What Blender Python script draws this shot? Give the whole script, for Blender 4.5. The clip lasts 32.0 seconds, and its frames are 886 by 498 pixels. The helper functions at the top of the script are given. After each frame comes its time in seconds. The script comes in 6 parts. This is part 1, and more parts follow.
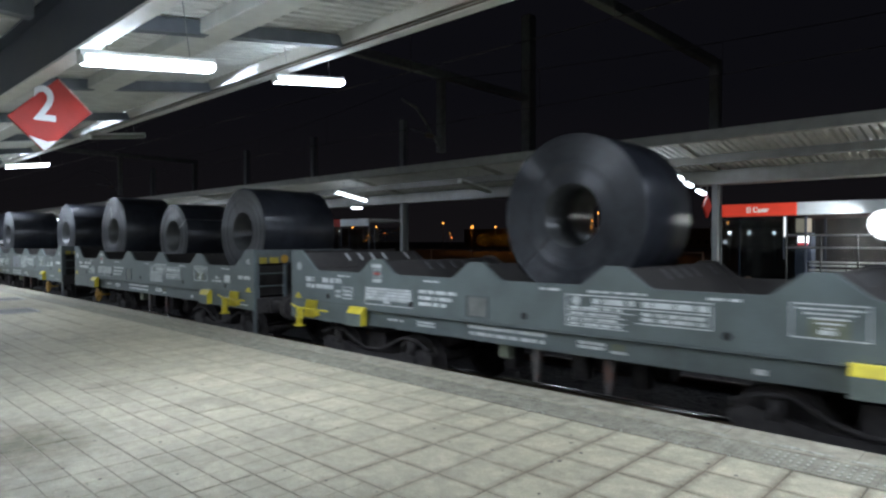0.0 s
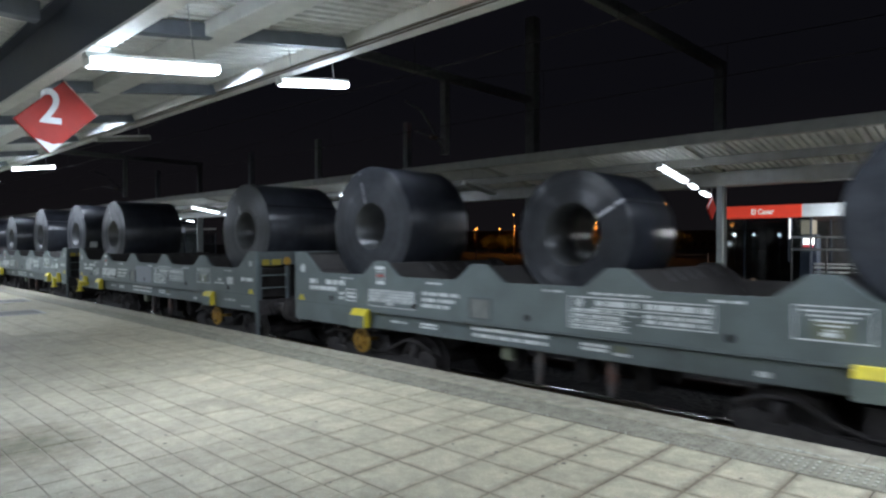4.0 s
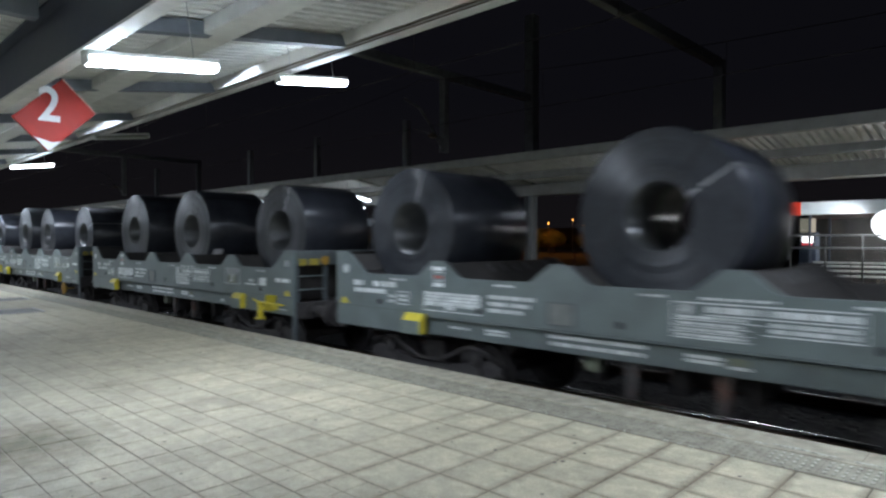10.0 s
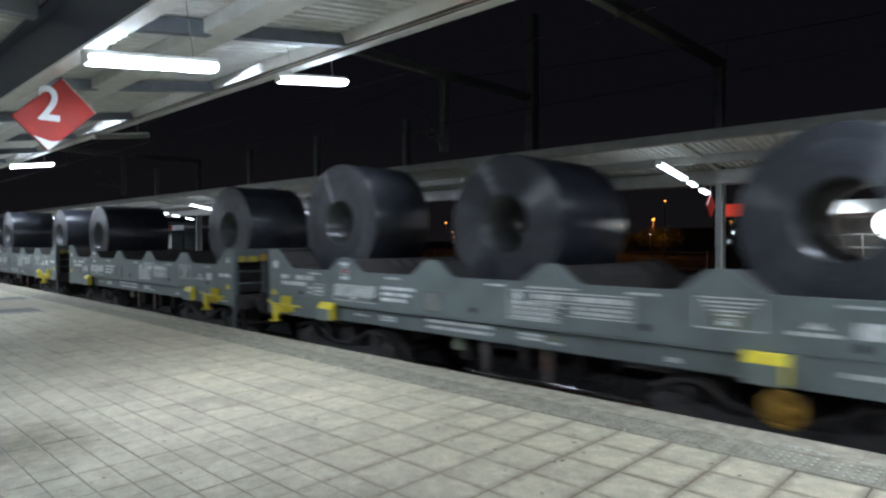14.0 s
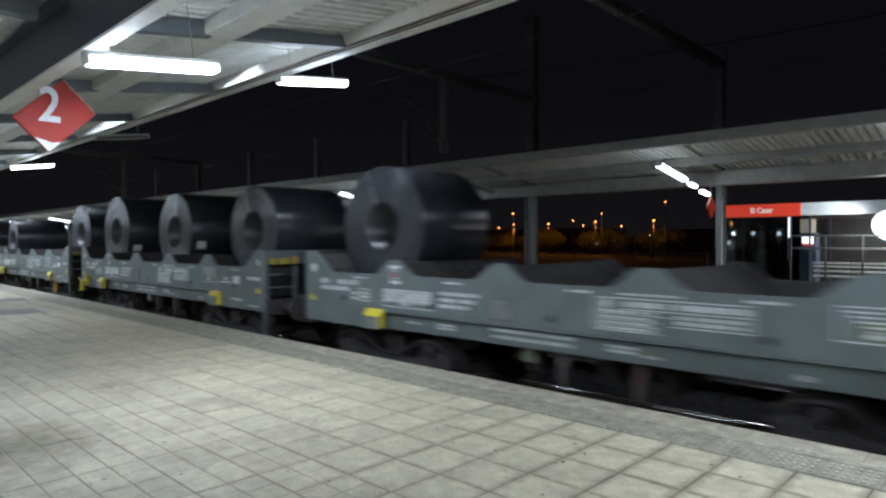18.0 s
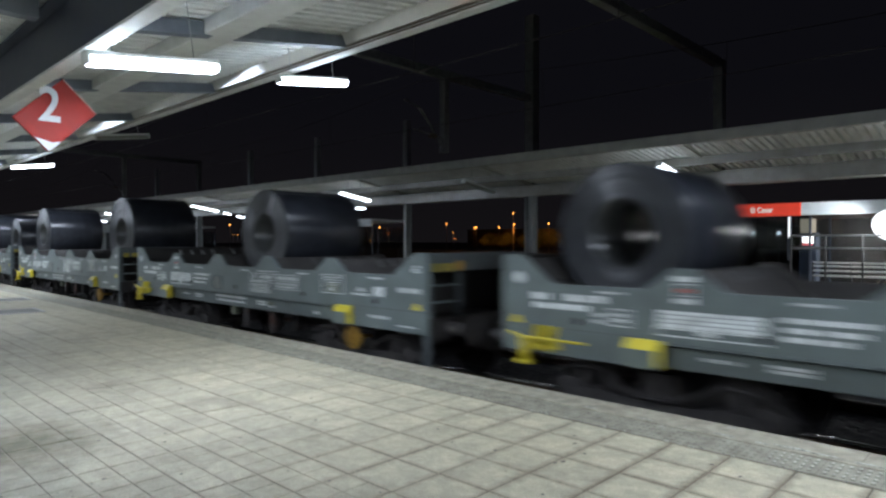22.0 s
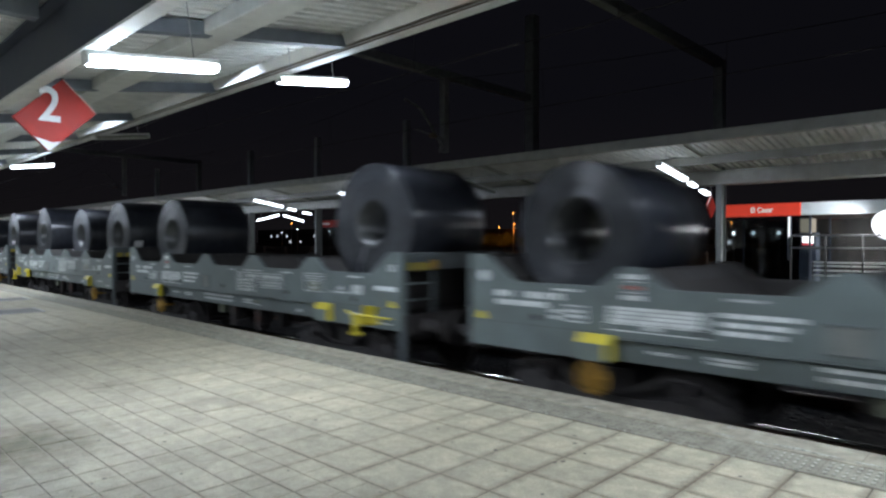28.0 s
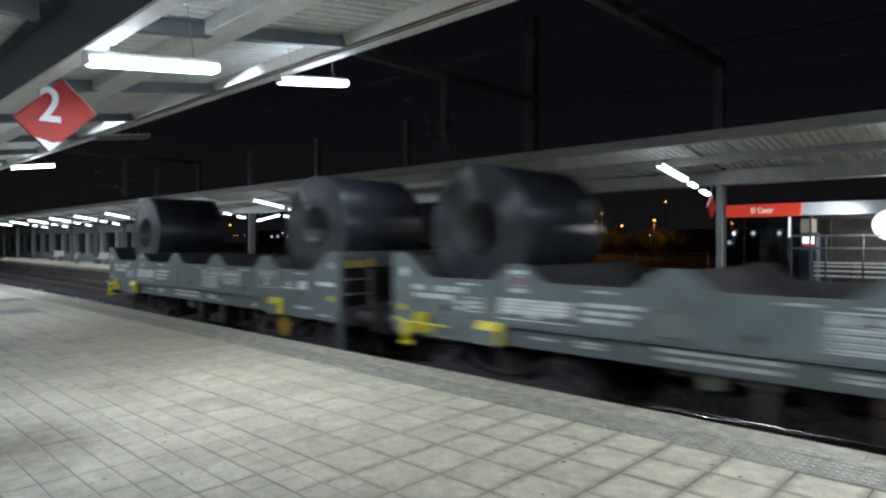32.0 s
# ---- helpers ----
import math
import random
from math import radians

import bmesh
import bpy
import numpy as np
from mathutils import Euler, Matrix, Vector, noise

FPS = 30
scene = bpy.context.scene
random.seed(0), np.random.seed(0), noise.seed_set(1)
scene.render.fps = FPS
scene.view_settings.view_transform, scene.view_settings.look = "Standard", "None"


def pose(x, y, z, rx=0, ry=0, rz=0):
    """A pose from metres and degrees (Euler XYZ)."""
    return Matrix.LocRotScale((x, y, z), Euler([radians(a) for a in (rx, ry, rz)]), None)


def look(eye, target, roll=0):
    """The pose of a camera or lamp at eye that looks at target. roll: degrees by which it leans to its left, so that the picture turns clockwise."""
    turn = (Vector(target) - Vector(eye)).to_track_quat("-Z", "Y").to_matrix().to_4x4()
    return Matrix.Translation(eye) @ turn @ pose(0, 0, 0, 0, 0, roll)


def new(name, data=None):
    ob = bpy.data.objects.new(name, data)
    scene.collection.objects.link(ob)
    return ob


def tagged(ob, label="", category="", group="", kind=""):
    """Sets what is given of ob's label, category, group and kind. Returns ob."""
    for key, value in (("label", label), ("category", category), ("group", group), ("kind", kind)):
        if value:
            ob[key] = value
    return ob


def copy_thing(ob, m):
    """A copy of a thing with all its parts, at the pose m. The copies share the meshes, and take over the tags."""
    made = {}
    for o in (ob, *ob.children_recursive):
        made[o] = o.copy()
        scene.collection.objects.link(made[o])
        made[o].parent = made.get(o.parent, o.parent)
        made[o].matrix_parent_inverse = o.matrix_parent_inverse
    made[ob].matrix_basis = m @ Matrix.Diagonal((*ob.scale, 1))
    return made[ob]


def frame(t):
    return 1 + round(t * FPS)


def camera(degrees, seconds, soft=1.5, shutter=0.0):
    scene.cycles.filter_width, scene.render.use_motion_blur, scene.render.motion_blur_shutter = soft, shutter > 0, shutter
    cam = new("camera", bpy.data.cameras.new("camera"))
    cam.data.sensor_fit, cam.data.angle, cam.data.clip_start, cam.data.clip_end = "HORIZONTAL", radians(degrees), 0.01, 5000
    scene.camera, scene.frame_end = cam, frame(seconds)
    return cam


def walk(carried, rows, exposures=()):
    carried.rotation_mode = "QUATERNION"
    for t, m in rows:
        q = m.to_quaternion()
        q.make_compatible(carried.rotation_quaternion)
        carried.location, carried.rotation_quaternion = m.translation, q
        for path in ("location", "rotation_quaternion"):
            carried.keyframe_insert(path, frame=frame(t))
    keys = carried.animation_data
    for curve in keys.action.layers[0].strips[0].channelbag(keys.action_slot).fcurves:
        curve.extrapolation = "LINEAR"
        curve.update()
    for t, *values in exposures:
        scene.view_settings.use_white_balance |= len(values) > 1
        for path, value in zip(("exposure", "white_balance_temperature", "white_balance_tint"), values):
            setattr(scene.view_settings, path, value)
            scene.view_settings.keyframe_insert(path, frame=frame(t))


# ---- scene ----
# ---- camera: held by hand on the platform, it sways by a fraction of a degree ----
EYE = Vector((0.0, 0.0, 1.70))
SWAY = [
    (0.0, 46.613, -0.756),
    (0.5, 46.520, -0.692),
    (1.0, 46.454, -0.640),
    (1.5, 46.402, -0.612),
    (2.0, 46.369, -0.599),
    (2.5, 46.322, -0.597),
    (3.0, 46.297, -0.596),
    (3.5, 46.276, -0.594),
    (5.5, 46.213, -0.519),
    (6.0, 46.212, -0.521),
    (7.0, 46.231, -0.516),
    (8.0, 46.278, -0.542),
    (8.5, 46.278, -0.591),
    (9.0, 46.288, -0.644),
    (9.5, 46.305, -0.688),
    (10.0, 46.329, -0.742),
    (10.5, 46.334, -0.809),
    (11.0, 46.329, -0.857),
    (12.0, 46.333, -0.877),
    (13.0, 46.352, -0.853),
    (14.0, 46.338, -0.800),
    (14.5, 46.331, -0.791),
    (16.5, 46.328, -0.760),
    (17.0, 46.330, -0.753),
    (18.0, 46.313, -0.698),
    (19.0, 46.318, -0.666),
    (20.0, 46.318, -0.686),
    (21.0, 46.321, -0.718),
    (22.0, 46.308, -0.721),
    (23.0, 46.301, -0.739),
    (24.0, 46.309, -0.777),
    (25.0, 46.288, -0.746),
    (25.5, 46.278, -0.735),
    (27.5, 46.303, -0.714),
    (28.0, 46.308, -0.735),
    (29.0, 46.313, -0.780),
    (30.0, 46.301, -0.756),
    (31.0, 46.298, -0.711),
    (32.0, 46.282, -0.710),
]
cam = camera(70.23, 32.0, soft=2.35, shutter=0.9)


def aim(yaw, tilt):
    a, b = radians(yaw), radians(tilt)
    return look(EYE, EYE + Vector((-math.cos(a) * math.cos(b), math.sin(a) * math.cos(b), math.sin(b))))


walk(cam, [(t, aim(yaw, tilt)) for t, yaw, tilt in SWAY])

# ---- night sky and exposure ----
world = bpy.data.worlds.new("night")
scene.world = world
world.use_nodes = True
wt = world.node_tree
wt.nodes.clear()
w_out = wt.nodes.new("ShaderNodeOutputWorld")
w_bg = wt.nodes.new("ShaderNodeBackground")
w_co = wt.nodes.new("ShaderNodeTexCoord")
w_sep = wt.nodes.new("ShaderNodeSeparateXYZ")
w_ramp = wt.nodes.new("ShaderNodeValToRGB")
w_ramp.color_ramp.elements[0].position = 0.0
w_ramp.color_ramp.elements[0].color = (0.0062, 0.0055, 0.0064, 1)
w_ramp.color_ramp.elements[1].position = 0.22
w_ramp.color_ramp.elements[1].color = (0.0036, 0.0036, 0.0052, 1)
wt.links.new(w_co.outputs["Generated"], w_sep.inputs[0])
wt.links.new(w_sep.outputs["Z"], w_ramp.inputs[0])
wt.links.new(w_ramp.outputs[0], w_bg.inputs["Color"])
w_bg.inputs["Strength"].default_value = 1.0
wt.links.new(w_bg.outputs[0], w_out.inputs["Surface"])
scene.view_settings.exposure = 0.0

# ---- plan, in metres; x along the track, y across it, z = 0 on the platforms ----
EDGE = 6.02            # near platform's edge
RAIL = -0.65           # top of the rails
TRACK1, TRACK2 = 7.77, 11.75
FAR_EDGE = 13.50       # far platform's edge
PILLAR_Y = 16.85       # columns of the far canopy
GAUGE = 1.668
PITCH = 12.04          # wagon to wagon
LAMP_NEAR, LAMP_FAR, LAMP_COLOUR = 130.0, 20.0, (0.885, 1.0, 1.20)

# ---- materials ----
def mat(name, rgb, rough=0.6, metal=0.0, scale=6.0, vary=0.25, fine=60.0, bump=0.15, stain=None, stain_at=0.6, piece=0.0, coat=0.0, world_wide=False, broad=0.37):
    """A painted, stony or metal surface: a broad and a fine variation, stains and fine relief."""
    m = bpy.data.materials.new(name)
    m.use_nodes = True
    nt = m.node_tree
    b = nt.nodes["Principled BSDF"]
    co = nt.nodes.new("ShaderNodeTexCoord")
    n1, n2 = nt.nodes.new("ShaderNodeTexNoise"), nt.nodes.new("ShaderNodeTexNoise")
    n1.inputs["Scale"].default_value, n1.inputs["Detail"].default_value = scale, 5
    n2.inputs["Scale"].default_value, n2.inputs["Detail"].default_value = fine, 3
    spot = nt.nodes.new("ShaderNodeNewGeometry").outputs["Position"] if world_wide else co.outputs["Object"]
    for n in (n1, n2):
        nt.links.new(spot, n.inputs["Vector"])
    add = nt.nodes.new("ShaderNodeMath")
    add.operation = "ADD"
    nt.links.new(n1.outputs["Fac"], add.inputs[0])
    mul = nt.nodes.new("ShaderNodeMath")
    mul.operation = "MULTIPLY_ADD"
    mul.inputs[1].default_value, mul.inputs[2].default_value = 0.35, -0.175
    nt.links.new(n2.outputs["Fac"], mul.inputs[0])
    nt.links.new(mul.outputs[0], add.inputs[1])
    ramp = nt.nodes.new("ShaderNodeValToRGB")
    lo, hi = [c * (1 - vary) for c in rgb], [min(1, c * (1 + vary)) for c in rgb]
    ramp.color_ramp.elements[0].position, ramp.color_ramp.elements[1].position = 0.3, 0.7
    ramp.color_ramp.elements[0].color, ramp.color_ramp.elements[1].color = (*lo, 1), (*hi, 1)
    nt.links.new(add.outputs[0], ramp.inputs[0])
    colour = ramp.outputs[0]
    if stain:
        n3 = nt.nodes.new("ShaderNodeTexNoise")
        n3.inputs["Scale"].default_value, n3.inputs["Detail"].default_value = scale * broad, 8
        n3.inputs["Roughness"].default_value = 0.7
        nt.links.new(spot, n3.inputs["Vector"])
        r3 = nt.nodes.new("ShaderNodeValToRGB")
        r3.color_ramp.elements[0].position, r3.color_ramp.elements[1].position = stain_at, min(1, stain_at + 0.12)
        nt.links.new(n3.outputs["Fac"], r3.inputs[0])
        mix = nt.nodes.new("ShaderNodeMix")
        mix.data_type = "RGBA"
        nt.links.new(r3.outputs[0], mix.inputs[0])
        nt.links.new(colour, mix.inputs[6])
        mix.inputs[7].default_value = (*stain, 1)
        colour = mix.outputs[2]
    if piece:
        info = nt.nodes.new("ShaderNodeObjectInfo")
        hsv = nt.nodes.new("ShaderNodeHueSaturation")
        mr = nt.nodes.new("ShaderNodeMapRange")
        mr.inputs[3].default_value, mr.inputs[4].default_value = 1 - piece, 1 + piece
        nt.links.new(info.outputs["Random"], mr.inputs[0])
        nt.links.new(mr.outputs[0], hsv.inputs["Value"])
        nt.links.new(colour, hsv.inputs["Color"])
        colour = hsv.outputs[0]
    nt.links.new(colour, b.inputs["Base Color"])
    rr = nt.nodes.new("ShaderNodeMapRange")
    rr.inputs[3].default_value, rr.inputs[4].default_value = max(0.02, rough - 0.1), min(1, rough + 0.1)
    nt.links.new(n1.outputs["Fac"], rr.inputs[0])
    nt.links.new(rr.outputs[0], b.inputs["Roughness"])
    b.inputs["Metallic"].default_value = metal
    b.inputs["Coat Weight"].default_value = coat
    if bump:
        bp = nt.nodes.new("ShaderNodeBump")
        bp.inputs["Strength"].default_value, bp.inputs["Distance"].default_value = bump, 0.01
        nt.links.new(add.outputs[0], bp.inputs["Height"])
        nt.links.new(bp.outputs[0], b.inputs["Normal"])
    return m


def glow(name, rgb, strength):
    m = bpy.data.materials.new(name)
    m.use_nodes = True
    nt = m.node_tree
    nt.nodes.clear()
    o, e = nt.nodes.new("ShaderNodeOutputMaterial"), nt.nodes.new("ShaderNodeEmission")
    e.inputs["Color"].default_value, e.inputs["Strength"].default_value = (*rgb, 1), strength
    nt.links.new(e.outputs[0], o.inputs["Surface"])
    return m


def glass(name, rgb, rough=0.03):
    m = bpy.data.materials.new(name)
    m.use_nodes = True
    b = m.node_tree.nodes["Principled BSDF"]
    b.inputs["Base Color"].default_value = (*rgb, 1)
    b.inputs["Roughness"].default_value = rough
    b.inputs["Transmission Weight"].default_value = 1.0
    b.inputs["IOR"].default_value = 1.45
    return m


def rolled_steel(name, rgb, rough, rings, streak=0.0, sheen=0.19):
    """Sheet steel wound into a coil: fine rings round the eye on its ends, faint bands along it."""
    m = bpy.data.materials.new(name)
    m.use_nodes = True
    nt = m.node_tree
    b = nt.nodes["Principled BSDF"]
    co = nt.nodes.new("ShaderNodeTexCoord")
    sep = nt.nodes.new("ShaderNodeSeparateXYZ")
    nt.links.new(co.outputs["Object"], sep.inputs[0])
    flat = nt.nodes.new("ShaderNodeCombineXYZ")
    nt.links.new(sep.outputs["X"], flat.inputs[0])
    nt.links.new(sep.outputs["Z"], flat.inputs[1])
    far = nt.nodes.new("ShaderNodeVectorMath")
    far.operation = "LENGTH"
    nt.links.new(flat.outputs[0], far.inputs[0])
    way = nt.nodes.new("ShaderNodeCombineXYZ")
    nt.links.new(far.outputs["Value"], way.inputs[0])
    nt.links.new(sep.outputs["Y"], way.inputs[1])
    info = nt.nodes.new("ShaderNodeObjectInfo")
    nt.links.new(info.outputs["Random"], way.inputs[2])
    n = nt.nodes.new("ShaderNodeTexNoise")
    n.inputs["Scale"].default_value, n.inputs["Detail"].default_value = rings, 4
    nt.links.new(way.outputs[0], n.inputs["Vector"])
    n2 = nt.nodes.new("ShaderNodeTexNoise")
    n2.inputs["Scale"].default_value, n2.inputs["Detail"].default_value = 5.0, 9
    n2.inputs["Roughness"].default_value = 0.72
    nt.links.new(co.outputs["Object"], n2.inputs["Vector"])
    mixf = nt.nodes.new("ShaderNodeMath")
    mixf.operation = "MULTIPLY_ADD"
    mixf.inputs[1].default_value, mixf.inputs[2].default_value = 0.28, 0.0
    add = nt.nodes.new("ShaderNodeMath")
    add.operation = "ADD"
    nt.links.new(n.outputs["Fac"], mixf.inputs[0])
    half = nt.nodes.new("ShaderNodeMath")
    half.operation = "MULTIPLY"
    half.inputs[1].default_value = 0.72
    nt.links.new(n2.outputs["Fac"], half.inputs[0])
    nt.links.new(mixf.outputs[0], add.inputs[0])
    nt.links.new(half.outputs[0], add.inputs[1])
    ramp = nt.nodes.new("ShaderNodeValToRGB")
    ramp.color_ramp.elements[0].position, ramp.color_ramp.elements[1].position = 0.32, 0.68
    ramp.color_ramp.elements[0].color = (*[c * 0.45 for c in rgb], 1)
    ramp.color_ramp.elements[1].color = (*[c * 1.65 for c in rgb], 1)
    nt.links.new(add.outputs[0], ramp.inputs[0])
    nt.links.new(ramp.outputs[0], b.inputs["Base Color"])
    b.inputs["Metallic"].default_value = 0.0
    b.inputs["Specular IOR Level"].default_value = sheen
    b.inputs["Roughness"].default_value = rough
    if streak:
        b.inputs["Anisotropic"].default_value = streak
        b.inputs["Anisotropic Rotation"].default_value = 0.25
        tan = nt.nodes.new("ShaderNodeTangent")
        tan.direction_type, tan.axis = "RADIAL", "Y"
        nt.links.new(tan.outputs[0], b.inputs["Tangent"])
    bp = nt.nodes.new("ShaderNodeBump")
    bp.inputs["Strength"].default_value, bp.inputs["Distance"].default_value = 0.25, 0.004
    nt.links.new(n.outputs["Fac"], bp.inputs["Height"])
    nt.links.new(bp.outputs[0], b.inputs["Normal"])
    return m


TX, TY, TX0, TY0 = 0.471, 0.463, -1.309, 5.15      # paving: pitch and origin


def paving(name, rgb, grime):
    """Cement tiles: mottled, each of its own shade, with dirt that gathers unevenly along the joints; painted brighter
    toward the track.
    """
    m = mat(name, rgb, 0.78, scale=3.2, vary=0.12, fine=70, bump=0.25, stain=[c * 0.80 for c in rgb], stain_at=0.50, piece=0.07, world_wide=True, broad=0.42)
    nt = m.node_tree
    b = nt.nodes["Principled BSDF"]
    base = b.inputs["Base Color"].links[0].from_socket
    sep = nt.nodes.new("ShaderNodeSeparateXYZ")
    geo = nt.nodes.new("ShaderNodeNewGeometry")
    nt.links.new(geo.outputs["Position"], sep.inputs[0])

    def math_node(op, a, c=None, d=None):
        n = nt.nodes.new("ShaderNodeMath")
        n.operation = op
        for i, v in enumerate((a, c, d)):
            if v is None:
                continue
            if isinstance(v, (int, float)):
                n.inputs[i].default_value = v
            else:
                nt.links.new(v, n.inputs[i])
        return n.outputs[0]

    near = []
    for axis, pitch, start in (("X", TX, TX0), ("Y", TY, TY0)):
        u = math_node("FRACT", math_node("MULTIPLY_ADD", sep.outputs[axis], 1 / pitch, 200 - start / pitch))
        near.append(math_node("MULTIPLY", math_node("MINIMUM", u, math_node("SUBTRACT", 1.0, u)), 0.75 if axis == "X" else 1.15))
    edge = math_node("MINIMUM", near[0], near[1])
    n1, n2 = nt.nodes.new("ShaderNodeTexNoise"), nt.nodes.new("ShaderNodeTexNoise")
    n1.inputs["Scale"].default_value, n1.inputs["Detail"].default_value = 14.0, 6
    n2.inputs["Scale"].default_value, n2.inputs["Detail"].default_value = 1.1, 4
    for n in (n1, n2):
        nt.links.new(geo.outputs["Position"], n.inputs["Vector"])
    d = math_node("MULTIPLY_ADD", math_node("SUBTRACT", n1.outputs["Fac"], 0.5), 0.16, edge)
    reach = nt.nodes.new("ShaderNodeMapRange")
    reach.inputs[1].default_value, reach.inputs[2].default_value = 0.12, 0.0
    nt.links.new(d, reach.inputs[0])
    share = nt.nodes.new("ShaderNodeMapRange")
    share.inputs[1].default_value, share.inputs[2].default_value = 0.35, 0.70
    share.inputs[3].default_value, share.inputs[4].default_value = 0.45, 1.0
    nt.links.new(n2.outputs["Fac"], share.inputs[0])
    mix = nt.nodes.new("ShaderNodeMix")
    mix.data_type = "RGBA"
    # grows with Y: more joint dirt, and more of the painted brightness below
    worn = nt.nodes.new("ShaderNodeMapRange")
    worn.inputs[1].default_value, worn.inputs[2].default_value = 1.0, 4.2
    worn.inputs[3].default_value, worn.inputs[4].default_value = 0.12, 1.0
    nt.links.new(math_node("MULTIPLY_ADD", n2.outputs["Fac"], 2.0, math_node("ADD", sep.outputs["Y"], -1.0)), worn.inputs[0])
    trodden = nt.nodes.new("ShaderNodeMapRange")      # joint dirt fades along -x
    trodden.inputs[1].default_value, trodden.inputs[2].default_value = -5.5, -2.2
    trodden.inputs[3].default_value, trodden.inputs[4].default_value = 0.18, 1.0
    nt.links.new(sep.outputs["X"], trodden.inputs[0])
    dirt = math_node("MULTIPLY", math_node("MULTIPLY", reach.outputs[0], share.outputs[0]), worn.outputs[0])
    nt.links.new(math_node("MULTIPLY", dirt, trodden.outputs[0]), mix.inputs[0])
    # light put into the colour: tiles up to 1.6 times brighter toward the track
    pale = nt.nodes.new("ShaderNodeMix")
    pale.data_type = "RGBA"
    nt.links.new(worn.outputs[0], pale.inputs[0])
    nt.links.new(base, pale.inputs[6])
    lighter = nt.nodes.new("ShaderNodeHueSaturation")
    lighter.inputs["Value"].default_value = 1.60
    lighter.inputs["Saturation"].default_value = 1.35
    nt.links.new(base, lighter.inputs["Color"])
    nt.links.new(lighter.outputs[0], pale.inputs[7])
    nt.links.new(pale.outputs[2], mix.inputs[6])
    mix.inputs[7].default_value = (*grime, 1)
    # an old brown spill on the tiles
    away = nt.nodes.new("ShaderNodeVectorMath")
    away.operation = "DISTANCE"
    nt.links.new(geo.outputs["Position"], away.inputs[0])
    away.inputs[1].default_value = (-6.15, 1.25, 0.0)
    spill = nt.nodes.new("ShaderNodeMapRange")
    spill.inputs[1].default_value, spill.inputs[2].default_value = 0.95, 0.15
    spill.inputs[3].default_value, spill.inputs[4].default_value = 0.0, 0.92
    n3 = nt.nodes.new("ShaderNodeTexNoise")
    n3.inputs["Scale"].default_value, n3.inputs["Detail"].default_value = 5.0, 6
    nt.links.new(geo.outputs["Position"], n3.inputs["Vector"])
    nt.links.new(math_node("MULTIPLY_ADD", math_node("SUBTRACT", n3.outputs["Fac"], 0.5), 1.1, away.outputs["Value"]), spill.inputs[0])
    dirty = nt.nodes.new("ShaderNodeMix")
    dirty.data_type = "RGBA"
    nt.links.new(spill.outputs[0], dirty.inputs[0])
    nt.links.new(mix.outputs[2], dirty.inputs[6])
    dirty.inputs[7].default_value = (0.125, 0.112, 0.075, 1)
    # speckle of the cement, and faint blotches a hand wide
    tone = None
    for scale, rough, low, high in ((55.0, 0.8, 0.76, 1.20), (9.0, 0.65, 0.84, 1.14)):
        n4 = nt.nodes.new("ShaderNodeTexNoise")
        n4.inputs["Scale"].default_value, n4.inputs["Detail"].default_value, n4.inputs["Roughness"].default_value = scale, 7, rough
        nt.links.new(geo.outputs["Position"], n4.inputs["Vector"])
        grain = nt.nodes.new("ShaderNodeMapRange")
        grain.inputs[1].default_value, grain.inputs[2].default_value = 0.32, 0.68
        grain.inputs[3].default_value, grain.inputs[4].default_value = low, high
        nt.links.new(n4.outputs["Fac"], grain.inputs[0])
        tone = grain.outputs[0] if tone is None else math_node("MULTIPLY", tone, grain.outputs[0])
    speck = nt.nodes.new("ShaderNodeHueSaturation")
    nt.links.new(tone, speck.inputs["Value"])
    nt.links.new(dirty.outputs[2], speck.inputs["Color"])
    nt.links.new(speck.outputs[0], b.inputs["Base Color"])
    return m


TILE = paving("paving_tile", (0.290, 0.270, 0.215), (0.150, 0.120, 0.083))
JOINT = mat("dirty_mortar", (0.200, 0.182, 0.145), 0.9, scale=1.2, vary=0.6, bump=0.2, world_wide=True)
DARK_JOINT = mat("brown_dirty_mortar", (0.150, 0.128, 0.092), 0.9, scale=1.4, vary=0.5, bump=0.2, world_wide=True)
GUM = mat("trodden_gum", (0.12, 0.11, 0.09), 0.8, scale=9, vary=0.3, bump=0.0)
COPING = mat("coping_stone", (0.300, 0.272, 0.205), 0.8, scale=7, vary=0.30, fine=55, bump=0.4, stain=(0.43, 0.41, 0.345), stain_at=0.60, piece=0.03, world_wide=True)
WORN_STUD = mat("worn_pale_stud", (0.36, 0.35, 0.29), 0.8, scale=26, vary=0.45, bump=0.2, stain=(0.24, 0.235, 0.185), stain_at=0.52, world_wide=True)
TACTILE = mat("grey_ribbed_tile", (0.252, 0.240, 0.185), 0.8, scale=7, vary=0.30, fine=60, bump=0.2, stain=(0.37, 0.35, 0.29), stain_at=0.60, piece=0.03, world_wide=True)
CONCRETE = mat("concrete", (0.30, 0.295, 0.27), 0.85, scale=2.5, vary=0.2, bump=0.3, stain=(0.14, 0.13, 0.12), stain_at=0.55)
# ballast and sleepers have near-black base colours
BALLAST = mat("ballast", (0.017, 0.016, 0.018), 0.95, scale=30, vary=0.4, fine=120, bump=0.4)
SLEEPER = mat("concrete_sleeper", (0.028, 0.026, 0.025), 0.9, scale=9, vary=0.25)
RUST = mat("rusty_steel", (0.09, 0.055, 0.038), 0.75, 0.3, scale=12, vary=0.3)
DULL_HEAD = mat("dull_rail_head", (0.13, 0.115, 0.105), 0.50, 1.0, scale=5, vary=0.15, bump=0.03)
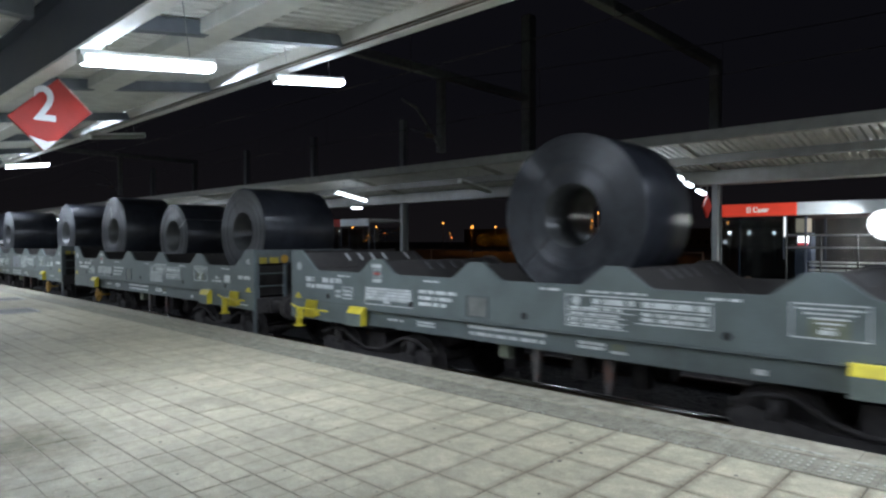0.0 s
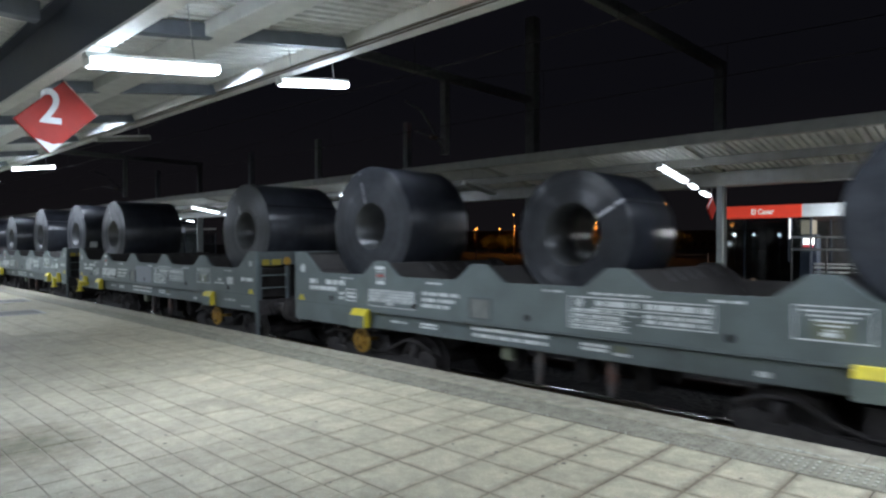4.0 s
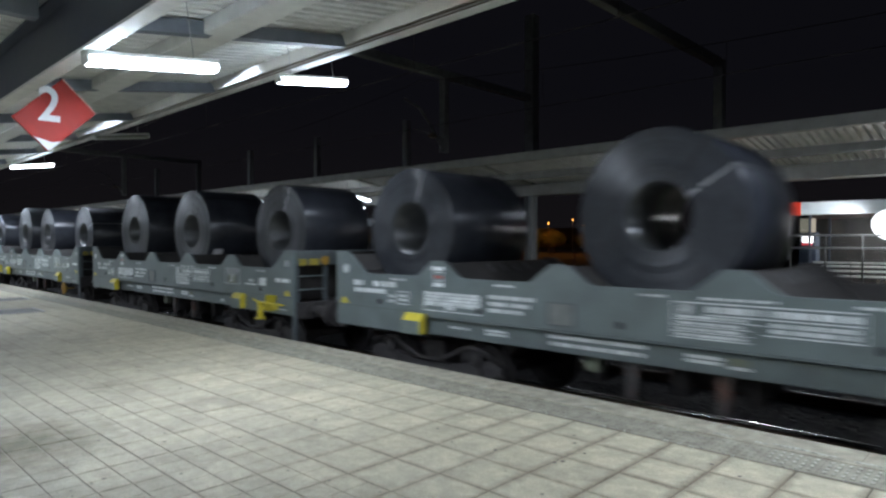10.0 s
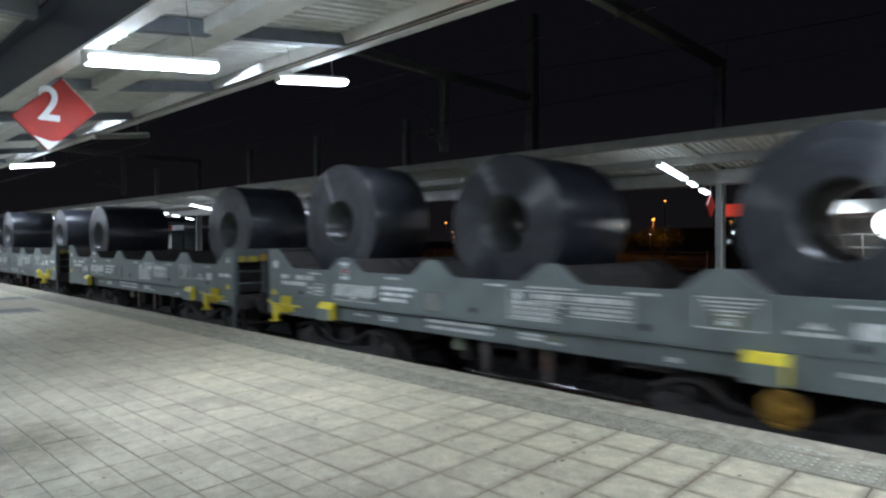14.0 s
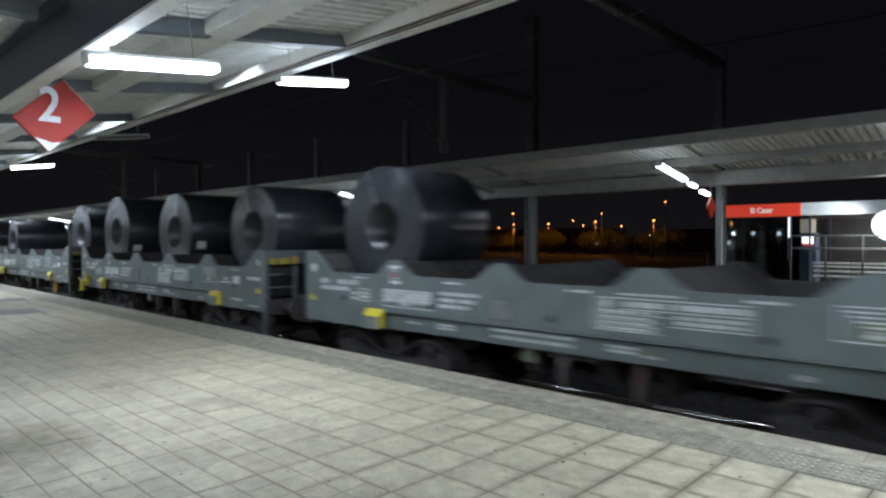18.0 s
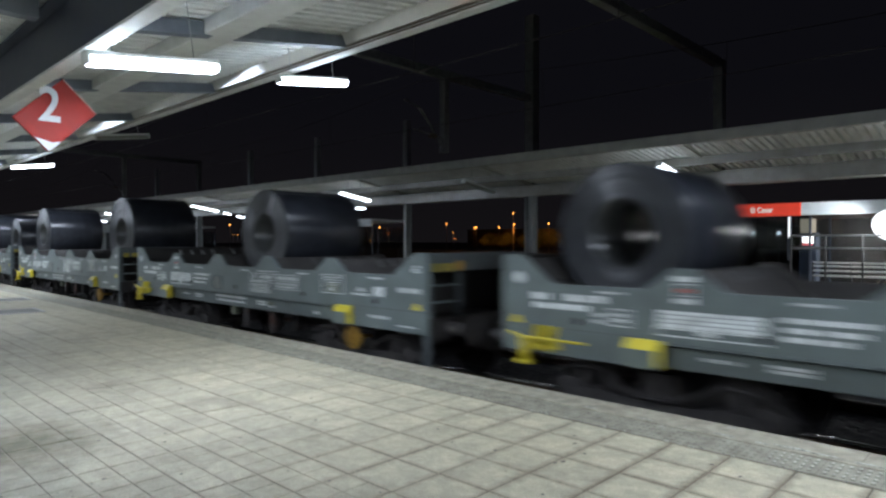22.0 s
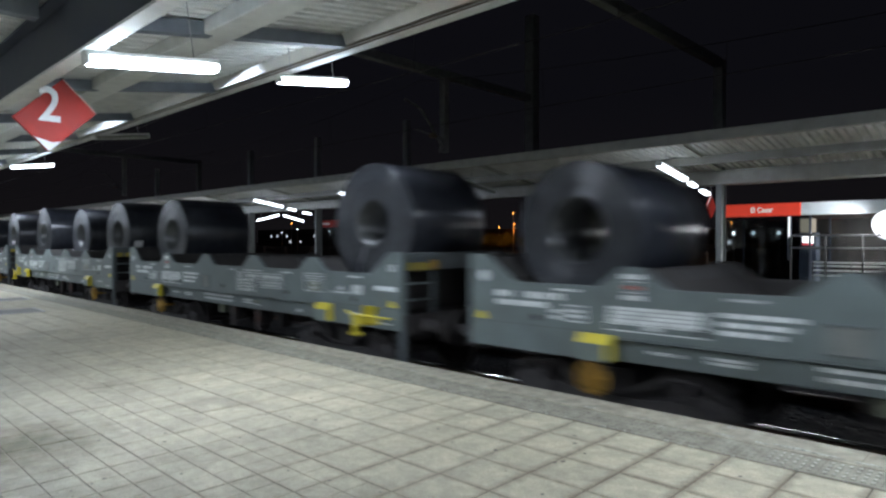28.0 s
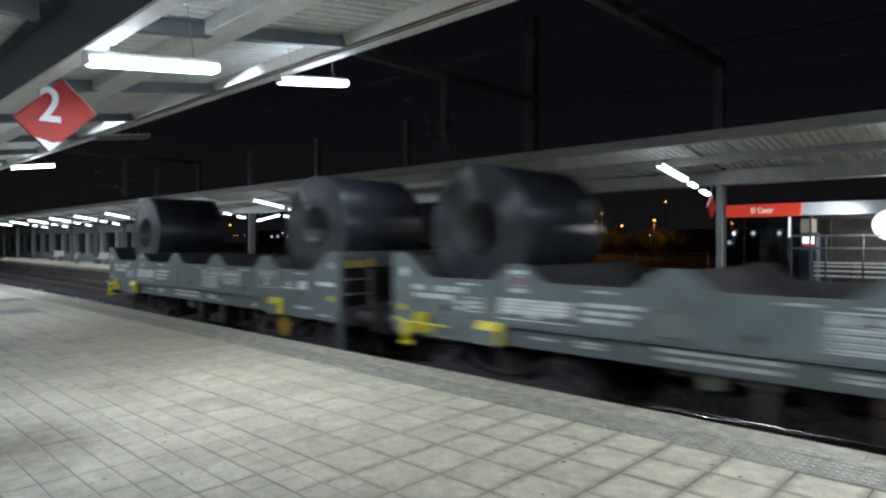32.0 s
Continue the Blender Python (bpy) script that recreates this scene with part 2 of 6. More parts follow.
BRIGHT = mat("worn_rail_head", (0.55, 0.555, 0.56), 0.12, 1.0, scale=5, vary=0.1, bump=0.03)
EARTH = mat("dark_earth", (0.014, 0.012, 0.010), 0.95, scale=0.6, vary=0.4, fine=8, bump=0.5)
WHITE_STEEL = mat("white_painted_steel", (0.70, 0.71, 0.68), 0.5, scale=4, vary=0.10, bump=0.05, stain=(0.42, 0.41, 0.37), stain_at=0.64)
SHELTER_WHITE = mat("cold_white_fascia", (0.70, 0.76, 0.80), 0.3, scale=4, vary=0.06, bump=0.02)
# blue-grey, darkened to put the shade of the rafter sides into the colour
RAFTER = mat("shaded_blue_grey_rafter", (0.17, 0.19, 0.22), 0.5, scale=4, vary=0.14, bump=0.05, stain=(0.15, 0.155, 0.16), stain_at=0.62)
DECK = mat("white_roof_sheet", (0.74, 0.75, 0.72), 0.55, scale=3, vary=0.12, bump=0.05, stain=(0.40, 0.39, 0.35), stain_at=0.62)
DARK_STEEL = mat("dark_blue_grey_girder", (0.034, 0.042, 0.060), 0.55, scale=4, vary=0.2, bump=0.06)
CREAM = mat("cream_fascia", (0.36, 0.355, 0.305), 0.55, scale=3, vary=0.14, bump=0.05, stain=(0.30, 0.28, 0.24), stain_at=0.62)
# fascia cream darkened for beam faces that the lamps leave dim
DARK_CREAM = mat("dull_cream_beam", (0.27, 0.265, 0.235), 0.5, scale=3, vary=0.16, bump=0.05, stain=(0.17, 0.16, 0.14), stain_at=0.6, coat=0.9)
DARK_CREAM.node_tree.nodes["Principled BSDF"].inputs["Coat Roughness"].default_value = 0.22
FLOOR_GREY = mat("grey_floor_sheet", (0.155, 0.150, 0.135), 0.75, scale=5, vary=0.2, bump=0.1, world_wide=True)
GANTRY = mat("dark_gantry_paint", (0.11, 0.108, 0.11), 0.7, 0.2, scale=8, vary=0.25)
# gantry paint brightened for masts that no lamp reaches, to show against the sky
MAST = mat("brightened_mast_paint", (0.20, 0.20, 0.21), 0.6, 0.2, scale=8, vary=0.2)
PALE_RED = mat("pale_sign_edge", (0.62, 0.36, 0.30), 0.45, scale=5, vary=0.1, bump=0.0)
RED = mat("red_sign_sheet", (0.32, 0.020, 0.012), 0.5, scale=5, vary=0.1, bump=0.02)
RED.node_tree.nodes["Principled BSDF"].inputs["Specular IOR Level"].default_value = 0.2
# name board and letters get a glow of their own to brighten them
NAME_RED = mat("glowing_red_sign_sheet", (0.62, 0.045, 0.022), 0.5, scale=5, vary=0.06, bump=0.02)
NAME_RED.node_tree.nodes["Principled BSDF"].inputs["Emission Color"].default_value = (1.0, 0.075, 0.035, 1)
NAME_RED.node_tree.nodes["Principled BSDF"].inputs["Emission Strength"].default_value = 0.34
NAME_WHITE = mat("glowing_white_lettering", (0.75, 0.75, 0.74), 0.45, scale=6, vary=0.06, bump=0.0)
NAME_WHITE.node_tree.nodes["Principled BSDF"].inputs["Emission Color"].default_value = (1.0, 0.97, 0.92, 1)
NAME_WHITE.node_tree.nodes["Principled BSDF"].inputs["Emission Strength"].default_value = 0.35
GLOSSY_WHITE = mat("glossy_white_enamel", (0.66, 0.65, 0.58), 0.20, scale=4, vary=0.06, bump=0.0, coat=1.0)
GLOSSY_WHITE.node_tree.nodes["Principled BSDF"].inputs["Coat Roughness"].default_value = 0.13
GLOSSY_WHITE.node_tree.nodes["Principled BSDF"].inputs["Coat IOR"].default_value = 4.0
GREY_GREEN = mat("grey_green_render", (0.34, 0.37, 0.36), 0.8, scale=2, vary=0.15, bump=0.1, stain=(0.2, 0.21, 0.2), stain_at=0.6)
GRIMY_WALL = mat("grimy_platform_wall", (0.085, 0.075, 0.068), 0.9, scale=2, vary=0.3, bump=0.3, stain=(0.045, 0.04, 0.036), stain_at=0.5)
LOW_BROWN = mat("low_brown_mass", (0.115, 0.078, 0.058), 0.9, scale=9, vary=0.35, bump=0.3)
BRICK_WALL = mat("brown_brick_wall", (0.085, 0.066, 0.060), 0.85, scale=6, vary=0.3, bump=0.3)
WHITE = mat("white_lettering", (0.56, 0.56, 0.56), 0.45, scale=6, vary=0.06, bump=0.0)
WALLP = mat("back_wall_plaster", (0.50, 0.48, 0.42), 0.85, scale=2, vary=0.12, bump=0.2, stain=(0.36, 0.34, 0.3), stain_at=0.6)
BODY = mat("blue_grey_wagon_paint", (0.108, 0.134, 0.133), 0.48, scale=2.2, vary=0.18, fine=40, bump=0.06, stain=(0.068, 0.079, 0.078), stain_at=0.62)
BODY2 = mat("blue_grey_sill_paint", (0.104, 0.129, 0.129), 0.50, scale=3.0, vary=0.18, fine=40, bump=0.06, stain=(0.07, 0.075, 0.07), stain_at=0.6)
END_GREY = mat("grimy_end_paint", (0.080, 0.094, 0.098), 0.6, scale=4, vary=0.25, bump=0.08, stain=(0.045, 0.048, 0.050), stain_at=0.55)
PATCH = mat("dull_yellow_green_paint", (0.135, 0.150, 0.105), 0.6, scale=8, vary=0.2, bump=0.0)
# near-black, for cradles and the inward faces of plates and beams
INNER = mat("dark_cradle_lining", (0.026, 0.023, 0.021), 0.75, scale=5, vary=0.35, bump=0.2)
BLACK = mat("grimy_running_gear", (0.047, 0.042, 0.041), 0.75, 0.2, scale=9, vary=0.4, bump=0.3)
GAP = mat("black_rubber", (0.015, 0.015, 0.015), 0.8, scale=10, vary=0.3)
YELLOW = mat("yellow_paint", (0.52, 0.43, 0.03), 0.5, scale=7, vary=0.18, bump=0.05, stain=(0.22, 0.17, 0.05), stain_at=0.66)
DULL_YELLOW = mat("dull_yellow_paint", (0.30, 0.235, 0.03), 0.6, scale=7, vary=0.25, bump=0.05, stain=(0.12, 0.09, 0.04), stain_at=0.55)
ORANGE = mat("orange_yellow_paint", (0.36, 0.20, 0.025), 0.6, scale=7, vary=0.25, bump=0.05, stain=(0.12, 0.07, 0.03), stain_at=0.6)
FRESH_PAINT = mat("lilac_grey_touch_up_paint", (0.195, 0.218, 0.243), 0.5, scale=5, vary=0.12, bump=0.03, stain=(0.155, 0.174, 0.196), stain_at=0.6)
STENCIL = mat("white_stencil_paint", (0.52, 0.55, 0.55), 0.55, scale=11, vary=0.30, bump=0.0, piece=0.22)
WORN_MARK = mat("worn_tick_paint", (0.42, 0.43, 0.43), 0.6, scale=14, vary=0.3, bump=0.0)
# dark copy of the tick paint for cradles in weaker light
DIMMED_MARK = mat("dimmed_tick_paint", (0.075, 0.077, 0.077), 0.6, scale=14, vary=0.3, bump=0.0)
PALE = mat("pale_grey_panel", (0.24, 0.28, 0.29), 0.5, scale=6, vary=0.15, bump=0.02)
DULL_PLATE = mat("dull_warm_grey_plate", (0.150, 0.160, 0.150), 0.6, scale=9, vary=0.2, bump=0.02)
SCUFFED = mat("scuffed_brown_grey", (0.070, 0.062, 0.058), 0.7, scale=9, vary=0.35, bump=0.05, stain=(0.11, 0.05, 0.035), stain_at=0.5)
CASING = mat("grey_green_casing", (0.13, 0.16, 0.145), 0.5, scale=6, vary=0.15, bump=0.02)
REDMARK = mat("red_stencil_paint", (0.33, 0.06, 0.05), 0.55, scale=12, vary=0.2, bump=0.0)
COIL_SIDE = rolled_steel("rolled_steel_side", (0.020, 0.022, 0.027), 0.33, 7.0, 0.88, 0.40)
COIL_END = rolled_steel("rolled_steel_edges", (0.022, 0.024, 0.028), 0.33, 26.0, 0.90, 0.32)
COIL_EYE = rolled_steel("rolled_steel_eye", (0.034, 0.036, 0.036), 0.36, 9.0, 0.94, 0.55)
STRAP = mat("steel_strap", (0.25, 0.254, 0.26), 0.36, 0.9, scale=8, vary=0.2, bump=0.02)
STRAP_DARK = mat("dark_steel_strap", (0.02, 0.02, 0.022), 0.5, 0.5, scale=8, vary=0.2, bump=0.02)
TAG = mat("white_paper_tag", (0.72, 0.72, 0.70), 0.6, scale=9, vary=0.1, bump=0.0)
TUBE = glow("fluorescent_tube", (0.80, 0.95, 1.14), 28.0)
TUBE_FAR = glow("old_fluorescent_tube", (0.84, 0.95, 1.08), 8.0)
TUBE_OFF = mat("unlit_tube_cover", (0.25, 0.25, 0.22), 0.35, scale=5, vary=0.1, bump=0.0)
FLOOD = glow("floodlight_glass", (0.95, 0.97, 1.0), 40.0)
SODIUM = glow("sodium_street_light", (1.0, 0.36, 0.06), 6.5)
SODIUM_RED = glow("small_red_light", (1.0, 0.22, 0.05), 6.0)
COLD = glow("cold_street_light", (0.85, 0.93, 1.0), 6.0)
WARM_WINDOW = glow("lit_window", (0.80, 0.88, 1.0), 0.9)
CONDUIT = mat("brown_cable_sheath", (0.14, 0.11, 0.085), 0.6, scale=9, vary=0.2, bump=0.0)
WIRE = mat("dark_copper_wire", (0.03, 0.024, 0.02), 0.7, 0.4, scale=9, vary=0.2, bump=0.0)
GALV = mat("galvanised_steel", (0.36, 0.37, 0.37), 0.42, 0.6, scale=9, vary=0.15, bump=0.03)
PILLAR = mat("grey_pillar_paint", (0.19, 0.20, 0.20), 0.5, scale=4, vary=0.12, bump=0.04)
GLASS = glass("shelter_glass", (0.42, 0.46, 0.47))
BARK = mat("bark", (0.09, 0.065, 0.045), 0.9, scale=9, vary=0.3, bump=0.5)
LEAF = mat("tree_leaves", (0.075, 0.085, 0.028), 0.7, scale=3, vary=0.45, bump=0.0, piece=0.15)
HEDGE = mat("dry_shrub_leaves", (0.070, 0.046, 0.027), 0.8, scale=4, vary=0.4, bump=0.0)
GAP_GLASS = mat("dark_window_glass", (0.02, 0.022, 0.024), 0.12, scale=3, vary=0.2, bump=0.0)
PLASTIC = mat("white_plastic_seat", (0.60, 0.61, 0.60), 0.4, scale=5, vary=0.08, bump=0.0)
DARK_WALL = mat("dark_building_wall", (0.10, 0.09, 0.08), 0.85, scale=1.2, vary=0.25, bump=0.2)


# ---- mesh helpers ----
def box(bm, x0, x1, y0, y1, z0, z1):
    v = [bm.verts.new(p) for p in ((x0, y0, z0), (x1, y0, z0), (x1, y1, z0), (x0, y1, z0), (x0, y0, z1), (x1, y0, z1), (x1, y1, z1), (x0, y1, z1))]
    for f in ((3, 2, 1, 0), (4, 5, 6, 7), (0, 1, 5, 4), (1, 2, 6, 5), (2, 3, 7, 6), (3, 0, 4, 7)):
        bm.faces.new([v[i] for i in f])
    return v


def bevelled(bm, width=0.01, segments=1):
    bmesh.ops.bevel(bm, geom=bm.edges[:], offset=width, segments=segments, affect="EDGES", profile=0.5)
    return bm


def bbox(x0, x1, y0, y1, z0, z1, width=0.01):
    bm = bmesh.new()
    box(bm, x0, x1, y0, y1, z0, z1)
    return bevelled(bm, width) if width else bm


def prism(bm, pts, y0, y1):
    """A polygon in x, z, drawn out from y0 to y1."""
    a = [bm.verts.new((x, y0, z)) for x, z in pts]
    b = [bm.verts.new((x, y1, z)) for x, z in pts]
    n = len(pts)
    bm.faces.new(a)
    bm.faces.new(b[::-1])
    for i in range(n):
        bm.faces.new((a[(i + 1) % n], a[i], b[i], b[(i + 1) % n]))


def tube(bm, p, q, r, sides=10, r2=None, cap=True):
    """A round bar from p to q."""
    p, q = Vector(p), Vector(q)
    d = (q - p).normalized()
    u = d.orthogonal().normalized()
    w = d.cross(u)
    r2 = r if r2 is None else r2
    a, b = [], []
    for i in range(sides):
        c, s = math.cos(2 * math.pi * i / sides), math.sin(2 * math.pi * i / sides)
        a.append(bm.verts.new(p + (u * c + w * s) * r))
        b.append(bm.verts.new(q + (u * c + w * s) * r2))
    for i in range(sides):
        j = (i + 1) % sides
        f = bm.faces.new((a[i], a[j], b[j], b[i]))
        f.smooth = sides > 6
    if cap:
        bm.faces.new(a[::-1])
        bm.faces.new(b)


def pipe(bm, pts, r, sides=8):
    """A bent round bar through the points, in one piece; it lies in a plane across the y axis."""
    pts = [Vector(p) for p in pts]
    rows = []
    for i, p in enumerate(pts):
        d = (pts[min(i + 1, len(pts) - 1)] - pts[max(i - 1, 0)]).normalized()
        w = Vector((0, 1, 0))
        u = d.cross(w).normalized()
        rows.append([bm.verts.new(p + (u * math.cos(2 * math.pi * k / sides) + w * math.sin(2 * math.pi * k / sides)) * r) for k in range(sides)])
    for a, b in zip(rows, rows[1:]):
        for k in range(sides):
            bm.faces.new((a[k], a[(k + 1) % sides], b[(k + 1) % sides], b[k])).smooth = True
    bm.faces.new(rows[0][::-1])
    bm.faces.new(rows[-1])


def ring(bm, y0, y1, r0, r1, sides=48, cx=0.0, cz=0.0, bev=0.0):
    """A thick ring round the y axis, from radius r0 to r1."""
    prof = [(r0, y0), (r1 - bev, y0), (r1, y0 + bev), (r1, y1 - bev), (r1 - bev, y1), (r0, y1)] if bev else [(r0, y0), (r1, y0), (r1, y1), (r0, y1)]
    rows = []
    for i in range(sides):
        c, s = math.cos(2 * math.pi * i / sides), math.sin(2 * math.pi * i / sides)
        rows.append([bm.verts.new((cx + r * c, y, cz + r * s)) for r, y in prof])
    n = len(prof)
    for i in range(sides):
        a, b = rows[i], rows[(i + 1) % sides]
        for k in range(n):
            l = (k + 1) % n
            f = bm.faces.new((a[k], a[l], b[l], b[k]))
            f.smooth = abs(prof[k][0] - prof[l][0]) < 1e-6


def disc(bm, y0, y1, r, sides=24, cx=0.0, cz=0.0):
    tube(bm, (cx, y0, cz), (cx, y1, cz), r, sides)


def mesh(name, bm, material):
    bmesh.ops.recalc_face_normals(bm, faces=bm.faces[:])
    me = bpy.data.meshes.new(name)
    bm.to_mesh(me)
    bm.free()
    for m in (material if isinstance(material, (list, tuple)) else [material]):
        me.materials.append(m)
    return me


def thing(name, label, category, group="", kind="", at=None, bm=None, material=None):
    ob = new(name, mesh(name, bm, material) if bm else None)
    if at is not None:
        ob.matrix_basis = at
    return tagged(ob, label, category, group, kind)


def part(name, bm, material, parent, label="", at=None):
    me = bm if isinstance(bm, bpy.types.Mesh) else mesh(name, bm, material)
    ob = new(name, me)
    ob.parent = parent
    if at is not None:
        ob.matrix_basis = at
    return tagged(ob, label)


def lettering(text, size, material, parent, at, name="lettering", label="", depth=0.004, bold=0.0):
    """Writing in the built-in font, as a mesh; it reads along its own x, with its foot towards -y."""
    cu = bpy.data.curves.new(name, "FONT")
    cu.body, cu.size, cu.extrude, cu.align_x, cu.align_y = text, size, depth, "CENTER", "CENTER"
    cu.offset = bold
    tmp = bpy.data.objects.new(name, cu)
    scene.collection.objects.link(tmp)
    dg = bpy.context.evaluated_depsgraph_get()
    me = bpy.data.meshes.new_from_object(tmp.evaluated_get(dg))
    bpy.data.objects.remove(tmp)
    me.materials.clear()
    me.materials.append(material)
    return part(name, me, material, parent, label, at)

# ---- ground, platforms, tracks ----
bm = bmesh.new()
box(bm, -900, 900, -900, 900, -1.10, -1.00)
ground = thing("ground", "dark bare earth round the station", "ground", kind="structure", bm=bm, material=EARTH)

bm = bmesh.new()
box(bm, -220, 60, EDGE - 0.1, FAR_EDGE + 0.1, -1.0, -0.83)
ballast_bed = thing("ballast_bed", "near-black crushed-stone ballast between the platforms", "ballast", kind="structure", bm=bm, material=BALLAST)


def stones():
    """Loose stones on the ballast where it shows past the wagons."""
    rnd = random.Random(5)
    verts, faces = [], []
    nx, ny, s = 420, 104, 0.072
    for i in range(nx):
        for j in range(ny):
            verts.append((1.5 - i * s + rnd.uniform(-0.03, 0.03), EDGE + 0.01 + j * s + rnd.uniform(-0.03, 0.03), -0.822 + rnd.uniform(-0.004, 0.022)))
    for i in range(nx - 1):
        for j in range(ny - 1):
            a = i * ny + j
            faces.append((a, a + 1, a + ny + 1, a + ny))
    me = bpy.data.meshes.new("ballast_stones")
    me.from_pydata(verts, [], faces)
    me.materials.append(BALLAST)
    return tagged(new("ballast_stones", me), "loose dark grey ballast stones on the track bed", "gravel", kind="stuff")


stones()


def track(cy, label, head):
    tr = thing("railway_track", label, "railway track", "tracks between the platforms", at=pose(0, cy, 0))
    for side in (-1, 1):
        y = side * (GAUGE / 2 + 0.035)
        bm = bmesh.new()
        box(bm, -220, 60, y - 0.07, y + 0.07, RAIL - 0.16, RAIL - 0.14)
        box(bm, -220, 60, y - 0.01, y + 0.01, RAIL - 0.14, RAIL - 0.04)
        rail = part("rail", bm, RUST, tr, "rusty steel rail with a worn head")
        prof = [(y - 0.036, RAIL - 0.04)] + [(y + 0.036 * u, RAIL - 0.0042 * u * u - 0.004 * u ** 6) for u in (-1, -0.8, -0.6, -0.4, -0.2, 0, 0.2, 0.4, 0.6, 0.8, 1)] + [(y + 0.036, RAIL - 0.04)]
        bm = bmesh.new()
        a, b = [[bm.verts.new((x, *p)) for p in prof] for x in (-220, 60)]
        for k in range(len(prof) - 1):
            bm.faces.new((a[k], a[k + 1], b[k + 1], b[k])).smooth = True
        bm.faces.new(a[::-1])
        bm.faces.new(b)
        part("rail_head", bm, head, rail, "polished crowned rail head")
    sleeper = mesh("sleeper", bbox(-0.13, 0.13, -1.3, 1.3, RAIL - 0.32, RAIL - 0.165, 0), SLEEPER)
    for i in range(200):
        part("sleeper", sleeper, None, tr, "", pose(-118 + 0.6 * i, 0, 0))
    return tr


track(TRACK1, "near railway track on which the coil train runs", BRIGHT)
track(TRACK2, "empty railway track beside the far platform", DULL_HEAD)

# near platform: body, wall towards the track, mortar bed under the tiles
bm = bmesh.new()
box(bm, -220, 60, -4.6, EDGE - 0.06, -1.0, -0.007)
platform_near = thing("platform_near", "tiled station platform with a pale coping along its edge", "platform", kind="structure", bm=bm, material=JOINT)
bm = bmesh.new()
box(bm, -220, 60, FAR_EDGE + 0.06, 17.6, -1.0, -0.03)
platform_far = thing("platform_far", "far station platform with a pale worn surface", "platform", kind="structure", bm=bm, material=CONCRETE)
part("mortar_bed", bbox(-60, 8, 2.84, EDGE - 0.065, -0.020, -0.0055, 0), DARK_JOINT, platform_near, "dark dirty mortar between the tiles")
part("platform_wall", bbox(-220, 60, FAR_EDGE + 0.02, FAR_EDGE + 0.055, -1.0, -0.17, 0), GRIMY_WALL, platform_far, "grimy concrete platform wall")
part("platform_wall", bbox(-220, 60, EDGE - 0.055, EDGE - 0.02, -1.0, -0.17, 0), CONCRETE, platform_near, "grimy concrete platform wall")
# unseen wall, added to close the place and bounce lamplight
bm = bmesh.new()
box(bm, -220, 60, -4.9, -4.6, -1.0, 4.6)
wall_back = thing("wall_back", "plain plastered wall added behind the viewer", "wall", kind="structure", bm=bm, material=WALLP)

# ---- canopy over the near platform: it rises towards the track ----
def roof_z(y):
    return 4.20 + 0.15 * (y - 2.0) if y > 2 else 4.20


def ribbed_deck(name, x0, x1, y0, y1, zf, material, label, pitch=0.20, depth=0.045):
    """Roof sheet with trapezoidal ribs that run across the platform."""
    verts, faces = [], []
    n = int((x1 - x0) / pitch)
    prof = []
    for i in range(n):
        x = x0 + i * pitch
        prof += [(x, 0), (x + 0.45 * pitch, 0), (x + 0.55 * pitch, depth), (x + 0.9 * pitch, depth)]
    for x, d in prof:
        verts += [(x, y0, zf(y0) + d), (x, y1, zf(y1) + d), (x, y0, zf(y0) + d + 0.02), (x, y1, zf(y1) + d + 0.02)]
    for i in range(len(prof) - 1):
        a, b = 4 * i, 4 * i + 4
        faces += [(a, b, b + 1, a + 1), (a + 2, a + 3, b + 3, b + 2)]
    me = bpy.data.meshes.new(name)
    me.from_pydata(verts, [], faces)
    me.materials.append(material)
    return tagged(new(name, me), label, "ceiling", kind="structure")


ribbed_deck("ceiling_near", -75, 14, 2.0, 5.95, roof_z, DECK, "white ribbed sheet-metal roof over the platform")
ribbed_deck("ceiling_near_inner", -75, 14, -4.6, 1.995, roof_z, DECK, "white ribbed sheet-metal roof over the platform")

canopy = thing("platform_canopy", "white steel canopy frame with a dark main girder", "canopy")
bm = bmesh.new()
box(bm, -75, 14, 1.985, 2.015, 3.56, 4.10)
part("girder_web", bm, DARK_STEEL, canopy, "dark blue-grey girder web")
part("girder_flange", bbox(-75, 14, 1.985, 2.15, 3.53, 3.56, 0.004), WHITE_STEEL, canopy, "pale lower girder flange")
part("girder_flange", bbox(-75, 14, 1.86, 2.15, 4.10, 4.13, 0.004), DARK_STEEL, canopy)
part("purlin", bbox(-75, 14, 3.60, 3.98, 4.25, 4.44, 0.01), WHITE_STEEL, canopy)
part("purlin", bbox(-75, 14, 0.30, 0.50, 4.02, 4.195, 0.01), WHITE_STEEL, canopy)
part("purlin", bbox(-75, 14, -2.6, -2.4, 4.02, 4.195, 0.01), WHITE_STEEL, canopy)
bm = bmesh.new()
apron = [(5.690, 4.772), (5.765, 4.600), (5.795, 4.600), (5.795, 4.772)]
cuts = [-75] + [-32 + 0.11 * k for k in range(291)] + [14]
rings = []
for x in cuts:       # thin sheet, a little wavy along its length
    dent = 0.0009 * math.sin(x * 9.7) + 0.0006 * math.sin(x * 15.1 + 1.3) + 0.002 * math.sin(x * 3.3)
    rings.append([bm.verts.new((x, y + (dent if k < 2 else 0), z)) for k, (y, z) in enumerate(apron)])
bm.faces.new(rings[0])
bm.faces.new(rings[-1][::-1])
for p, q in zip(rings, rings[1:]):
    for k in range(4):
        f = bm.faces.new((p[(k + 1) % 4], p[k], q[k], q[(k + 1) % 4]))
        f.smooth = k == 0
    for k in (0, 1):
        bm.edges.get((p[k], q[k])).smooth = False
